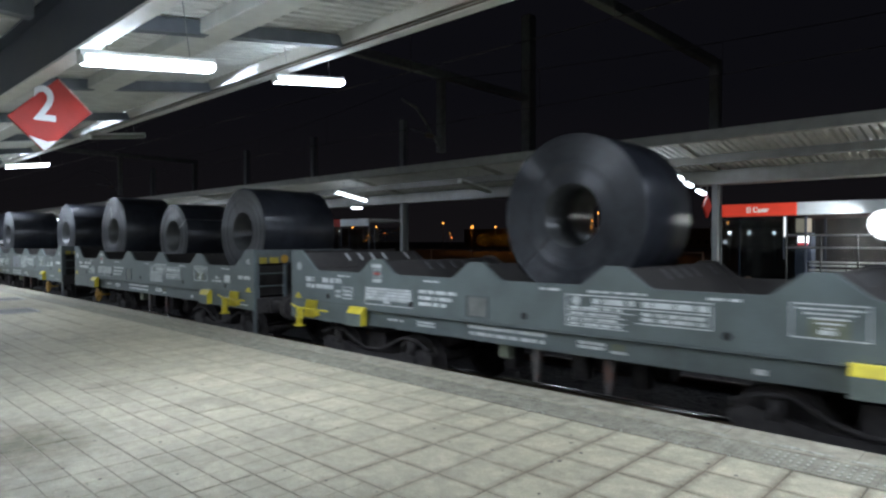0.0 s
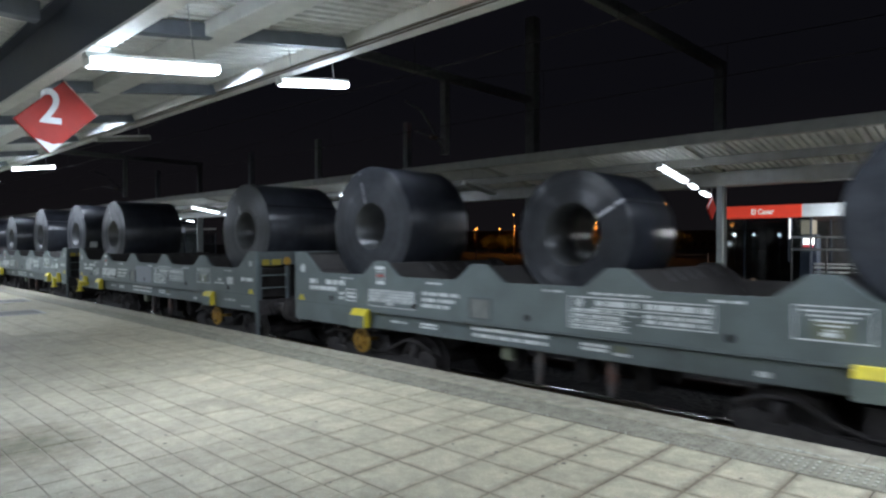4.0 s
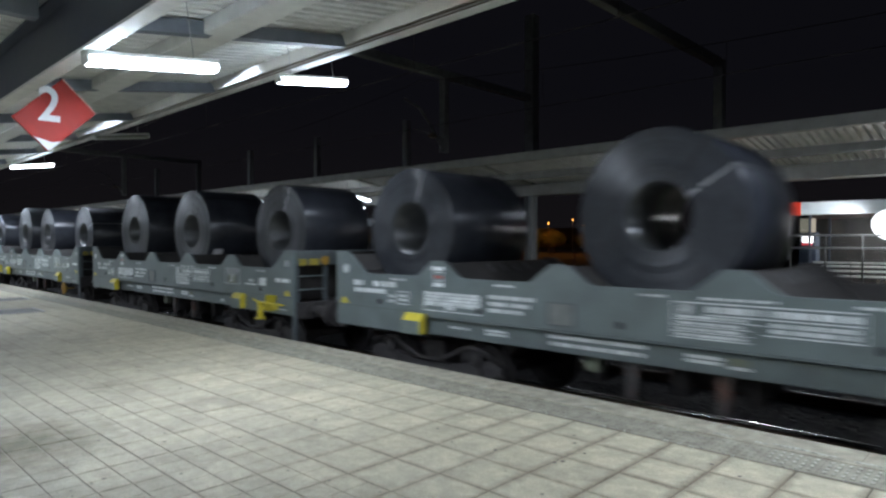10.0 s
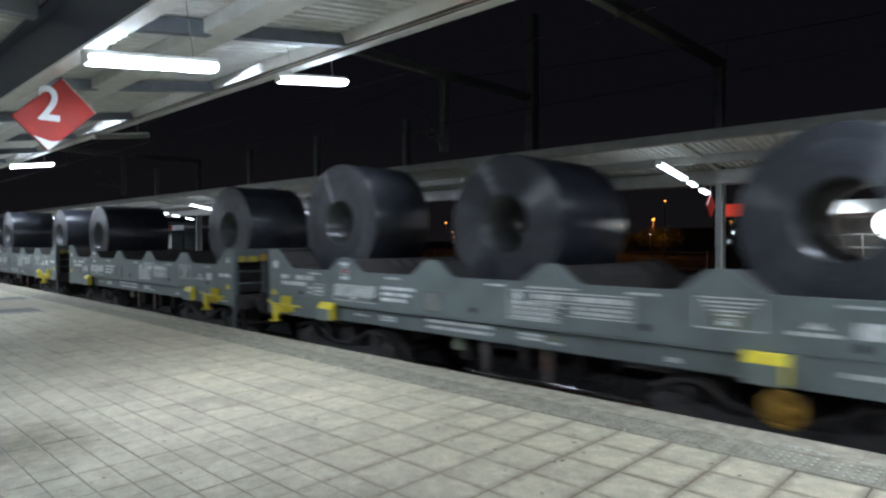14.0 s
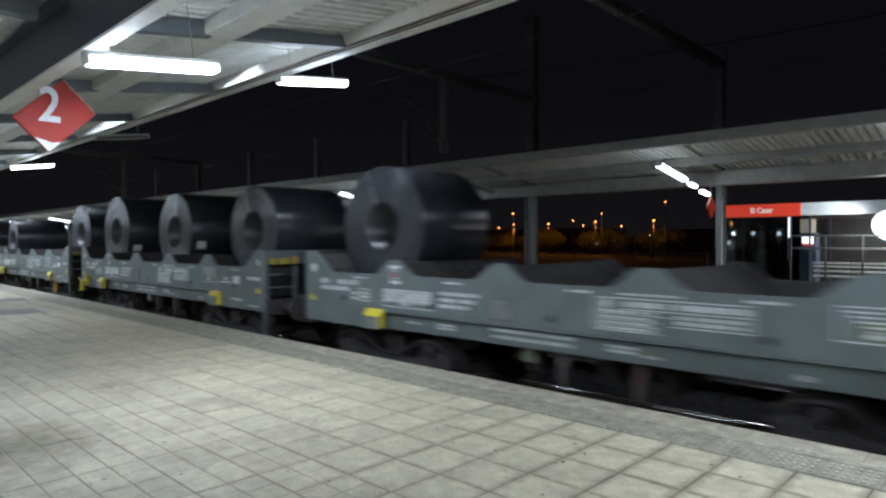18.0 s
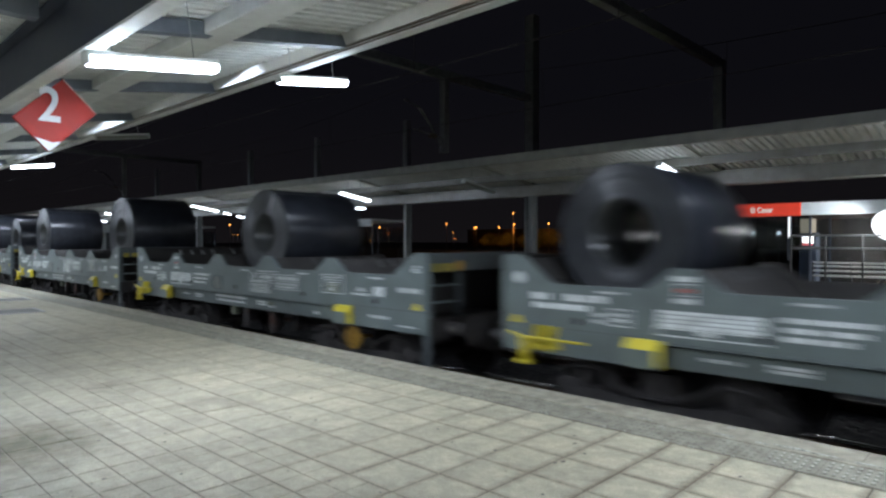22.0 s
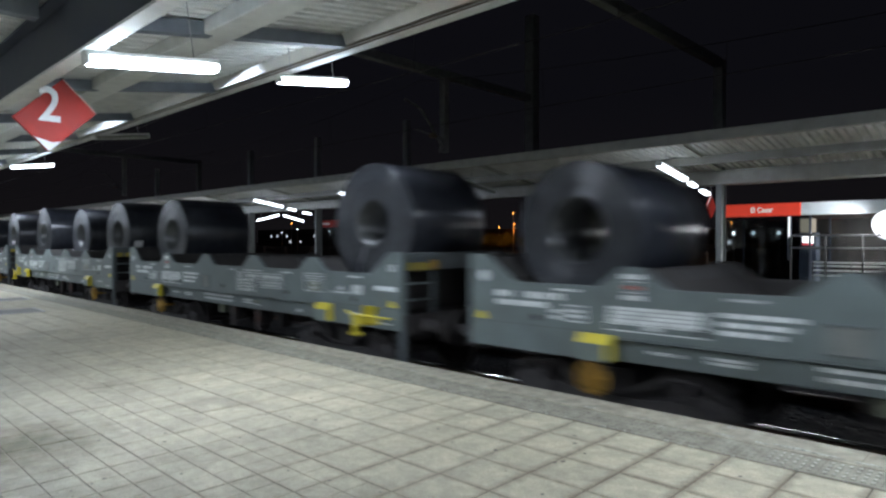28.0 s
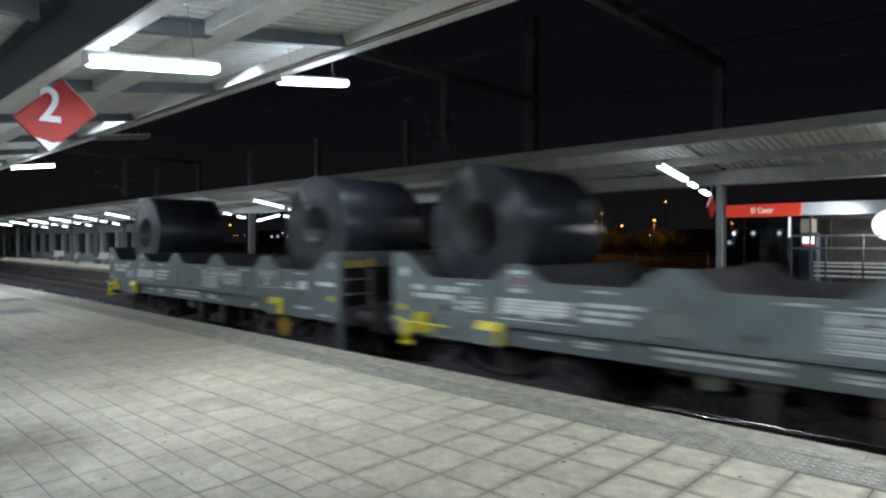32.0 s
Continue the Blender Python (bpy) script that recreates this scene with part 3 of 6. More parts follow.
part("gutter_apron", bm, GLOSSY_WHITE, canopy, "glossy white sloping gutter plate")
gutter = part("gutter", bbox(-75, 14, 5.80, 5.97, 4.515, 4.85, 0.012), WHITE_STEEL, canopy, "white gutter beam along the canopy's edge")
part("gutter_lip", bbox(-75, 14, 5.975, 6.05, 4.72, 4.86, 0.006), CREAM, gutter)
for zc, r in ((4.580, 0.013), (4.540, 0.010)):
    bm = bmesh.new()
    tube(bm, (-75, 5.799 - r, zc), (14, 5.799 - r, zc), r, 8)
    part("conduit", bm, CONDUIT, gutter, "thin brown cable conduit")
for i in range(-16, 4):
    x = -7.5 + 4.08 * i
    if x < -74 or x > 13:
        continue
    bm = bmesh.new()
    pts = [(2.16, 4.01), (5.79, 4.57), (5.79, 4.735), (2.16, 4.19)]
    a = [bm.verts.new((x - 0.16, y, z)) for y, z in pts]
    b = [bm.verts.new((x, y, z)) for y, z in pts]
    bm.faces.new(a)
    bm.faces.new(b[::-1])
    for k in range(4):
        bm.faces.new((a[k], b[k], b[(k + 1) % 4], a[(k + 1) % 4]))
    part("rafter", bm, RAFTER, canopy, "blue-grey rafter")
    part("rafter", bbox(x - 0.16, x, -4.55, 1.84, 3.99, 4.19, 0.006), RAFTER, canopy, "blue-grey rafter")
for x in (-40.0, -56.0, 9.0):
    part("column", bbox(x - 0.11, x + 0.11, 1.89, 2.11, 0.0, 3.53, 0.02), WHITE_STEEL, canopy, "white steel canopy column")


# ---- lamps: twin fluorescent battens hung on rods ----
def batten_meshes(length, lamp_glow, wing=0.165):
    h = length / 2
    bm = bmesh.new()
    prism(bm, [(-wing, 0.006), (wing, 0.006), (wing, 0.014), (0.05, 0.055), (-0.05, 0.055), (-wing, 0.014)], -h, h)
    tray = mesh("tray", bm, WHITE_STEEL)
    bm = bmesh.new()
    prism(bm, [(-0.078, 0.003), (0.078, 0.003), (0.098, -0.020), (0.098, -0.045), (0.055, -0.078), (-0.055, -0.078), (-0.098, -0.045), (-0.098, -0.020)], -h + 0.034, h - 0.034)
    tubes = mesh("diffuser", bm, lamp_glow)
    bm = bmesh.new()
    box(bm, -0.085, 0.085, -0.012, 0.012, -0.065, 0.003)
    caps = mesh("end_cap", bm, WHITE_STEEL)
    return tray, tubes, caps, h


def batten(kinds, m, drop, tilt, lit, label, group):
    tray, tubes, caps, h = kinds
    lamp = tagged(new("fluorescent_lamp"), label, "ceiling lamp", group)
    lamp.matrix_basis = m
    part("tray", tray, None, lamp)
    part("diffuser", tubes, None, lamp, "glowing white diffuser" if lit else "dull unlit diffuser")
    for y in (-h + 0.02, h - 0.02):
        part("end_cap", caps, None, lamp, "", pose(0, y, 0))
    for y in (-0.4, 0.4):
        bm = bmesh.new()
        tube(bm, (0, y, 0.05), (0, y, 0.07 + drop), 0.006, 6)
        part("hanger_rod", bm, GALV, lamp)
    return lamp


def area(name, m, sx, sy, watts, colour, spread=180):
    l = bpy.data.lights.new(name, "AREA")
    l.shape, l.size, l.size_y, l.energy, l.color, l.spread = "RECTANGLE", sx, sy, watts, colour, radians(spread)
    ob = new(name, l)
    ob.matrix_basis = m
    return ob


LIT = batten_meshes(1.30, TUBE, 0.065)
OFF = batten_meshes(1.30, TUBE_OFF, 0.065)
ON_LABEL = "lit twin fluorescent batten hung under the platform canopy"
OFF_LABEL = "unlit twin fluorescent batten hung under the platform canopy"
for i in range(-6, 2):
    x = -6.36 + 9.9 * i
    m = pose(x, 2.55, 3.47, 7.6, 0, 0)
    batten(LIT, m, 0.78, 7.6, True, ON_LABEL, "lamps under the near canopy")
    area("lamp_light", m @ pose(0, 0, -0.088), 0.16, 1.25, {0: 0.85, -1: 0.36}.get(i, 1.0) * LAMP_NEAR, LAMP_COLOUR)
# row out of view, added to brighten the ceiling behind the girder
for i in range(-4, 2):
    m = pose(-7.40 + 10.20 * i, -1.90, 3.47, 0, 0, 0)
    batten(LIT, m, 0.66, 0, True, ON_LABEL, "lamps under the near canopy")
    area("lamp_light", m @ pose(0, 0, -0.088), 0.16, 1.25, LAMP_NEAR, LAMP_COLOUR)
for i in range(-6, 2):
    x = -8.40 + 8.16 * i
    # uneven powers balance the brightness of floor and wagon sides
    lit, watt_factor = i != -1, {0: 0.32, 1: 1.25}.get(i, 1.0)
    m = pose(x, 5.82, 4.25 if lit else 4.30, 8.0, 0, 0)
    batten(LIT if lit else OFF, m, 0.40, 8.0, lit, ON_LABEL if lit else OFF_LABEL, "lamps under the near canopy")
    if lit:
        area("lamp_light", m @ pose(0, 0, -0.088), 0.16, 1.25, watt_factor * LAMP_NEAR, LAMP_COLOUR)


# ---- the platform number ----
def plate_yz(bm, pts, x0, x1):
    """A polygon in y, z, drawn out from x0 to x1."""
    f = [bm.verts.new((x1, y, z)) for y, z in pts]
    g = [bm.verts.new((x0, y, z)) for y, z in pts]
    bm.faces.new(f)
    bm.faces.new(g[::-1])
    n = len(pts)
    for k in range(n):
        bm.faces.new((f[k], g[k], g[(k + 1) % n], f[(k + 1) % n]))


def number_sign():
    s = thing("platform_number_sign", "red oblong platform sign on its corner with a white 2", "platform sign", at=pose(-8.0, 2.108, 3.100))
    a, b, q = 0.340, 0.243, math.sqrt(0.5)      # half its length and breadth, hung at 45 degrees
    top, right, foot, left = ((a - b) * q, (a + b) * q), ((a + b) * q, (a - b) * q), ((b - a) * q, -(a + b) * q), (-(a + b) * q, (b - a) * q)
    bm = bmesh.new()
    plate_yz(bm, [top, right, foot, left], -0.025, 0.025)
    part("panel", bevelled(bm, 0.005), RED, s, "red oblong panel")
    # white tip paints a lower facet that catches the lamplight
    bm = bmesh.new()
    plate_yz(bm, [(foot[0], foot[1] + 0.004), (foot[0] + 0.125, foot[1] + 0.125), (foot[0] + 0.03, foot[1] + 0.105), (foot[0] - 0.15, foot[1] + 0.155)], 0.026, 0.029)
    part("lower_tip", bm, WHITE, s, "white tip painted for a lit facet")
    bm = bmesh.new()
    plate_yz(bm, [(top[0], top[1] - 0.004), (top[0] + 0.007, top[1] + 0.004), (right[0] + 0.007, right[1] + 0.004), (right[0], right[1] - 0.004)], -0.022, 0.030)
    part("edge_strip", bm, PALE_RED, s, "pale edge strip")
    lettering("2", 0.53, WHITE, s, Matrix(((0, 0, 1, 0.030), (0.86, 0, 0, -0.062), (0, 1, 0, 0.090), (0, 0, 0, 1))), "number", "white figure 2", bold=0.009)
    part("bracket", bbox(-0.012, 0.012, 0.05, 0.09, 0.39, 0.43, 0.003), DARK_STEEL, s)
    return s


number_sign()


# ---- canopy over the far platform: it falls away from the track ----
def far_z(y):
    return 3.96 - 0.155 * (y - 14.2)


ribbed_deck("ceiling_far", -150, 14, 14.2, 17.9, far_z, DECK, "white ribbed sheet-metal roof over the far platform", 0.165, 0.055)
far_canopy = thing("platform_canopy", "cream-edged canopy on grey steel columns over the far platform", "canopy")
part("fascia", bbox(-150, 14, 14.02, 14.19, 3.89, 4.13, 0.015), CREAM, far_canopy, "cream painted fascia along the canopy edge")
part("beam", bbox(-150, 14, 15.40, 15.56, 3.56, 3.755, 0.01), DARK_CREAM, far_canopy)
part("beam", bbox(-150, 14, 16.70, 16.98, 3.16, 3.525, 0.01), DARK_CREAM, far_canopy)
part("beam", bbox(-150, 14, 17.80, 17.92, 3.22, 3.385, 0.01), DARK_CREAM, far_canopy)
pill = None
for i in range(24):
    x = -6.10 - 5.95 * i
    if pill is None:
        bm = bmesh.new()
        for a0, a1, b0, b1 in ((-0.07, 0.07, -0.16, -0.145), (-0.07, 0.07, 0.145, 0.16), (-0.008, 0.008, -0.145, 0.145)):
            box(bm, a0, a1, b0, b1, -0.03, 3.16)
        pill = mesh("column", bm, PILLAR)
        bm = bmesh.new()
        pts = [(14.19, 3.90), (16.70, 3.50), (16.70, 3.565), (14.19, 3.955)]
        a = [bm.verts.new((-0.08, y - PILLAR_Y, z)) for y, z in pts]
        b = [bm.verts.new((0.08, y - PILLAR_Y, z)) for y, z in pts]
        bm.faces.new(a)
        bm.faces.new(b[::-1])
        for k in range(4):
            bm.faces.new((a[k], b[k], b[(k + 1) % 4], a[(k + 1) % 4]))
        bracket = mesh("bracket", bm, CREAM)
    part("column", pill, None, far_canopy, "grey steel column", pose(x, PILLAR_Y, 0))
    part("bracket", bracket, None, far_canopy, "", pose(x, PILLAR_Y, 0))
    if i % 4 == 1:
        bm = bmesh.new()
        tube(bm, (x - 0.26, PILLAR_Y + 0.05, -0.03), (x - 0.26, PILLAR_Y + 0.05, 3.16), 0.10, 12)
        part("downpipe", bm, PILLAR, far_canopy, "grey rainwater downpipe")

LIT_FAR = batten_meshes(1.52, TUBE_FAR, 0.07)
OFF_FAR = batten_meshes(1.52, TUBE_OFF, 0.07)
FAR_ON = "lit twin fluorescent batten under the far canopy"
FAR_OFF = "unlit twin fluorescent batten under the far canopy"
for i in range(12):
    x = -6.56 - 6.15 * i
    lit = i != 1
    m = pose(x, 14.92, 3.40, -9.5, 0, 0)
    batten(LIT_FAR if lit else OFF_FAR, m, 0.43, -9.5, lit, FAR_ON if lit else FAR_OFF, "lamps under the far canopy")
    if lit:
        area("lamp_light", m @ pose(0, 0, -0.088), 0.16, 1.5, LAMP_FAR if i < 5 else 3.4 * LAMP_FAR, LAMP_COLOUR)

# ---- frames over the tracks, wires ----
def portal(x, spans, top=6.40, half=0.12):
    p = thing("overhead_gantry", "dark steel gantry that spans the tracks and carries the wires", "gantry", "gantries over the tracks", at=pose(x, 0, 0))
    part("mast", bbox(-half, half, PILLAR_Y - half, PILLAR_Y + half, 3.53, top, 0.01), GANTRY if spans else MAST, p, "steel mast")
    if not spans:
        return p
    part("mast", bbox(-0.12, 0.12, 2.05, 2.25, 4.45, 6.40, 0.01), GANTRY, p, "dark steel mast")
    part("cross_beam", bbox(-0.10, 0.10, 2.0, PILLAR_Y + 0.15, 6.20, 6.42, 0.01), GANTRY, p, "long dark cross beam")
    return p


def dropper(p, y, arm):
    """A post hung from the frame, with the bent arm that steadies the contact wire."""
    part("drop_post", bbox(-0.10, 0.10, y - 0.10, y + 0.10, 4.15, 6.20, 0.01), GANTRY, p, "hanging post")
    bm = bmesh.new()
    pts = [Vector((0, y, 4.20)), Vector((0, y + arm * 0.55, 4.85)), Vector((0, y + arm * 0.95, 5.25)), Vector((0, y + arm * 1.5, 5.40))]
    for a, b in zip(pts, pts[1:]):
        tube(bm, a, b, 0.035, 8)
    tube(bm, (0, y, 4.55), (0, y + arm * 1.2, 4.66), 0.022, 8)
    part("steady_arm", bm, GANTRY, p, "bent tubular arm")
    bm = bmesh.new()
    for k in range(5):
        tube(bm, (0, y + arm * (0.35 + 0.05 * k), 4.575), (0, y + arm * (0.37 + 0.05 * k), 4.577), 0.07, 10)
    part("insulator", bm, BARK, p, "brown ribbed insulator")


for i in range(7):
    fr = portal(-6.15 - 5.95 * i, i in (0, 1, 5), *((9.0, 0.17) if i == 1 else ()))
    if i % 4 == 1:
        dropper(fr, 12.72, -1)


def wire(y, z, label):
    w = thing("overhead_wire", label, "overhead wire", "wires over the tracks")
    bm = bmesh.new()
    tube(bm, (-220, y, z), (60, y, z), 0.009, 6)
    part("contact_wire", bm, WIRE, w)
    bm = bmesh.new()
    for i in range(-9, 3):
        a = -12.1 + 23.8 * i
        last = None
        for k in range(13):
            u = k / 12
            q = Vector((a + 23.8 * u, y, z + 1.25 - 0.75 * 4 * u * (1 - u)))
            if last is not None:
                tube(bm, last, q, 0.008, 5, cap=False)
            last = q
    part("messenger_wire", bm, WIRE, w, "sagging carrying wire")
    bm = bmesh.new()
    for i in range(-9, 3):
        a = -12.1 + 23.8 * i
        for k in (2, 4, 6, 8, 10):
            u = k / 12
            tube(bm, (a + 23.8 * u, y, z), (a + 23.8 * u, y, z + 1.25 - 0.75 * 4 * u * (1 - u)), 0.005, 4, cap=False)
    tagged(part("hanger_wire_set", bm, WIRE, w), kind="stuff")


wire(TRACK1, 4.70, "copper contact wire over the near track")
wire(TRACK2, 4.70, "copper contact wire over the far track")


# ---- shelters with the station's name behind the far platform ----
def shelter(x0, x1, split, named):
    """A glazed shelter: red name board from x0 to split, white fascia on to x1."""
    y0, y1, lo, hi = 18.45, 20.6, 2.37, 2.71
    s = thing("platform_shelter", "dark glazed platform shelter with red name board and white fascia", "shelter", "shelters on the far platform", at=pose(0, 0, 0))
    board = part("name_board", bbox(x0, split - 0.01, y0 - 0.06, y0 + 0.02, lo, hi, 0.01), NAME_RED if named else RED, s, "red station name board")
    if named:
        lettering("El Casar", 0.20, NAME_WHITE, board, Matrix(((0.86, 0, 0, (x0 + split) / 2 + 0.12), (0, 0, -1, y0 - 0.066), (0, 1, 0, (lo + hi) / 2 - 0.005), (0, 0, 0, 1))), "name", "white station name", bold=0.006)
    else:
        bm = bmesh.new()
        box(bm, x0 + 0.4, x0 + 1.0, y0 - 0.066, y0 - 0.062, lo + 0.13, hi - 0.13)
        part("name", bm, WHITE, board, "white writing")
    part("fascia", bbox(split + 0.0, x1, y0 - 0.05, y0 + 0.02, lo + 0.01, hi, 0.01), SHELTER_WHITE, s, "white fascia")
    part("roof_slab", bbox(x0, x1, y0 + 0.025, y1, hi - 0.12, hi - 0.01, 0.01), WHITE_STEEL, s)
    n = max(2, round((x1 - x0) / 2.15))
    for i in range(n + 1):
        x = x0 + 0.03 + (x1 - x0 - 0.06) * i / n
        for y in (y0, y1 - 0.06):
            part("post", bbox(x - 0.025, x + 0.025, y, y + 0.05, -0.3, lo, 0.005), DARK_STEEL, s, "slim dark metal post")
        if i < n:
            xa = x0 + 0.03 + (x1 - x0 - 0.06) * (i + 1) / n
            if x < split - 0.3:
                pane = part("pane", bbox(x + 0.03, xa - 0.03, y0 + 0.015, y0 + 0.027, 0.15, lo - 0.03, 0), GLASS, s, "dark glass pane")
                pane.visible_shadow = False
            pane = part("pane", bbox(x + 0.03, xa - 0.03, y1 - 0.045, y1 - 0.033, 0.15, lo - 0.03, 0), GLASS, s, "dark glass pane")
            pane.visible_shadow = False
    part("floor_slab", bbox(x0, x1, y0 - 0.1, y1, -0.5, -0.1, 0.02), CONCRETE, s)
    return s


main_shelter = shelter(-6.78, 2.6, -4.62, True)
shelter(-26.2, -22.05, -24.1, False)
shelter(-46.3, -41.4, -43.2, False)

back = thing("shelter_wall", "brown brick wall behind the shelter", "wall", kind="structure", bm=bbox(-4.9, 2.6, 20.62, 20.85, -1.0, 2.58, 0), material=BRICK_WALL)

# what stands in and before the shelter
machine = thing("ticket_machine", "blue-grey ticket machine with a glowing white screen", "ticket machine", at=pose(-4.63, 19.3, -0.1))
part("cabinet", bbox(-0.20, 0.20, -0.2, 0.25, 0, 2.02, 0.03), DARK_STEEL, machine)
part("screen", bbox(-0.13, 0.13, -0.215, -0.202, 1.75, 1.92, 0), glow("screen_light", (0.95, 0.97, 1.0), 5.0), machine, "glowing screen")
part("red_strip", bbox(-0.13, 0.11, -0.215, -0.202, 1.68, 1.735, 0), glow("red_panel_light", (0.9, 0.08, 0.10), 1.6), machine, "red lit strip")
part("blue_panel", bbox(-0.20, 0.20, -0.21, -0.202, 0.9, 1.5, 0), mat("blue_panel", (0.012, 0.018, 0.035), 0.4), machine, "dark blue panel")
part("lit_header", bbox(-0.18, 0.18, -0.215, -0.10, 2.03, 2.40, 0.01), glow("header_light", (1.0, 0.90, 0.72), 0.42), machine, "warm lit header")

# glowing strip stands for a lamp mirrored in the post
strip = thing("light_column", "upright glowing strip for a lamp's reflection on a shelter post", "light strip", at=pose(-4.90, 18.40, 0))
part("tube", bbox(-0.02, 0.02, -0.03, 0.02, 1.80, 2.34, 0.008), glow("strip_glint", (0.9, 0.95, 1.0), 1.3), strip, "glowing white strip")
part("housing", bbox(-0.05, 0.05, 0.02, 0.045, 1.2, 2.38, 0.005), DARK_STEEL, strip)


def railing(x0, x1, y, z0, heights, label, paint):
    r = thing("railing", label, "railing", "railings by the far shelter")
    for z in heights:
        bm = bmesh.new()
        tube(bm, (x0, y, z), (x1, y, z), 0.024, 10)
        part("rail", bm, paint, r, "bright tubular rail")
    n = max(1, round((x1 - x0) / 0.85))
    for i in range(n + 1):
        x = x0 + (x1 - x0) * i / n
        bm = bmesh.new()
        tube(bm, (x, y, z0), (x, y, max(heights)), 0.024, 10)
        part("post", bm, GAP, r, "dark slim post")
    return r


railing(-4.86, 2.4, 18.40, -0.1, (1.84, 1.52), "tall tubular steel railing beside the shelter", GALV)
railing(-4.4, 2.4, 18.7, -0.1, (1.14, 1.05, 0.93, 0.80), "low white tubular railing under the floodlight", WHITE_STEEL)
# added block that stands for the brown shrubs below the railing
part_wall = thing("low_wall", "low brown block standing for dry shrubs below the railing", "low wall")
part("wall", bbox(-6.2, 2.4, 17.78, 17.98, -0.03, 0.34, 0.01), LOW_BROWN, part_wall)
part("cap", bbox(-6.22, 2.42, 17.76, 18.0, 0.341, 0.375, 0.008), LOW_BROWN, part_wall)

flood = thing("floodlight", "dazzling white floodlight on the shelter's edge", "floodlight", at=pose(-2.66, 18.35, 2.10))
bm = bmesh.new()
tube(bm, (0, -0.02, 0), (0.0, -0.10, -0.03), 0.29, 28)
part("lens", bm, FLOOD, flood, "dazzling white glass")
# bowl made to glow so that it stands for the halo round the lens
bm = bmesh.new()
tube(bm, (0, -0.005, 0), (0.0, -0.06, -0.02), 0.29, 28, 0.40, cap=False)
part("reflector", bm, glow("reflector_halo", (0.93, 0.96, 1.0), 1.6), flood, "reflector bowl given a glow for the lamp's glare")
bm = bmesh.new()
tube(bm, (0, 0.16, 0.05), (0, 0.002, 0.0), 0.22, 24, 0.40)
part("housing", bm, GALV, flood)
fl = bpy.data.lights.new("floodlight_light", "SPOT")
fl.energy, fl.color, fl.spot_size, fl.shadow_soft_size, fl.spot_blend = 260.0, (0.92, 0.97, 1.0), radians(96), 0.2, 0.6
fo = new("floodlight_light", fl)
fo.matrix_basis = look((-2.70, 17.90, 2.20), (-4.6, 18.45, 1.75))
# added lamp, hidden by the fascia, brightens the shelter's wall and railings
area("shelter_fill_light", look((-2.0, 19.5, 2.55), (-2.0, 19.5, 0)), 3.0, 0.3, 130.0, (0.92, 0.97, 1.0))
inner = thing("ceiling_lamp", "hidden fill lamp added under the shelter roof", "ceiling lamp", at=pose(-2.0, 19.5, 2.60))
part("tube", bbox(-1.5, 1.5, -0.05, 0.05, -0.03, 0.02, 0.01), TUBE, inner, "glowing white tube")
part("housing", bbox(-1.55, 1.55, -0.08, 0.08, 0.02, 0.04, 0), GALV, inner)


# the edge-on red number of the far platform, and small lamps behind the canopy
sign = thing("platform_number_sign", "red diamond-shaped platform sign with a painted lit edge under the far canopy", "platform sign", at=pose(-6.46, 17.12, 2.62))
bm = bmesh.new()
plate_yz(bm, [(0.0, 0.31), (0.31, 0.0), (0.0, -0.31), (-0.31, 0.0)], -0.02, 0.02)
part("panel", bm, RED, sign, "red diamond panel")
# white band paints the edge lit by the lamp above
bm = bmesh.new()
plate_yz(bm, [(-0.31, 0.02), (-0.31, -0.05), (0.0, 0.25), (0.0, 0.33)], 0.021, 0.026)
part("lit_edge_band", bm, WHITE, sign, "white band painted for the lamp-lit edge")
bm = bmesh.new()
tube(bm, (0, 0, 0.31), (0, 0, 0.54), 0.012, 6)
part("hanger_rod", bm, GALV, sign)


def small_lamp(x, y, z, length, tilt, label):
    l = thing("bulkhead_lamp", label, "lamp", "small lamps by the far canopy", at=pose(x, y, z, tilt, 0, 0))
    part("tube", bbox(-0.07, 0.07, -length / 2, length / 2, -0.06, 0.0, 0.02), TUBE_FAR, l, "glowing white cover")
    part("housing", bbox(-0.085, 0.085, -length / 2 - 0.02, length / 2 + 0.02, 0.0, 0.035, 0.005), GALV, l)
    bm = bmesh.new()
    tube(bm, (0, 0, 0.035), (0, 0, max(0.20, far_z(y) - z)), 0.01, 6)
    part("hanger_rod", bm, GALV, l)


for i in range(11):
    x = -6.56 - 6.15 * i
    if i == 1:
        continue
    if i == 2:
        small_lamp(x + 1.06, 14.33, 2.90, 0.42, 0.0, "short lit lamp hung low before the far canopy")
        continue
    small_lamp(x, 16.15, 3.17, 0.40, -9.5, "short lit lamp under the far canopy")
    small_lamp(x, 16.95, 3.02, 0.45, -9.5, "short lit lamp under a beam of the far canopy")


# ---- waiting room behind the far end of the platform ----
room = thing("waiting_room", "grey-green rendered waiting room with dark glazed bays", "station building")
part("plinth", bbox(-99, -47, 18.75, 22.0, -1.0, 0.55, 0.01), GREY_GREEN, room)
part("lintel", bbox(-99, -47, 18.75, 22.0, 2.45, 3.1, 0.01), GREY_GREEN, room)
part("roof", bbox(-99.3, -46.7, 18.5, 22.3, 3.105, 3.3, 0.02), DARK_STEEL, room)
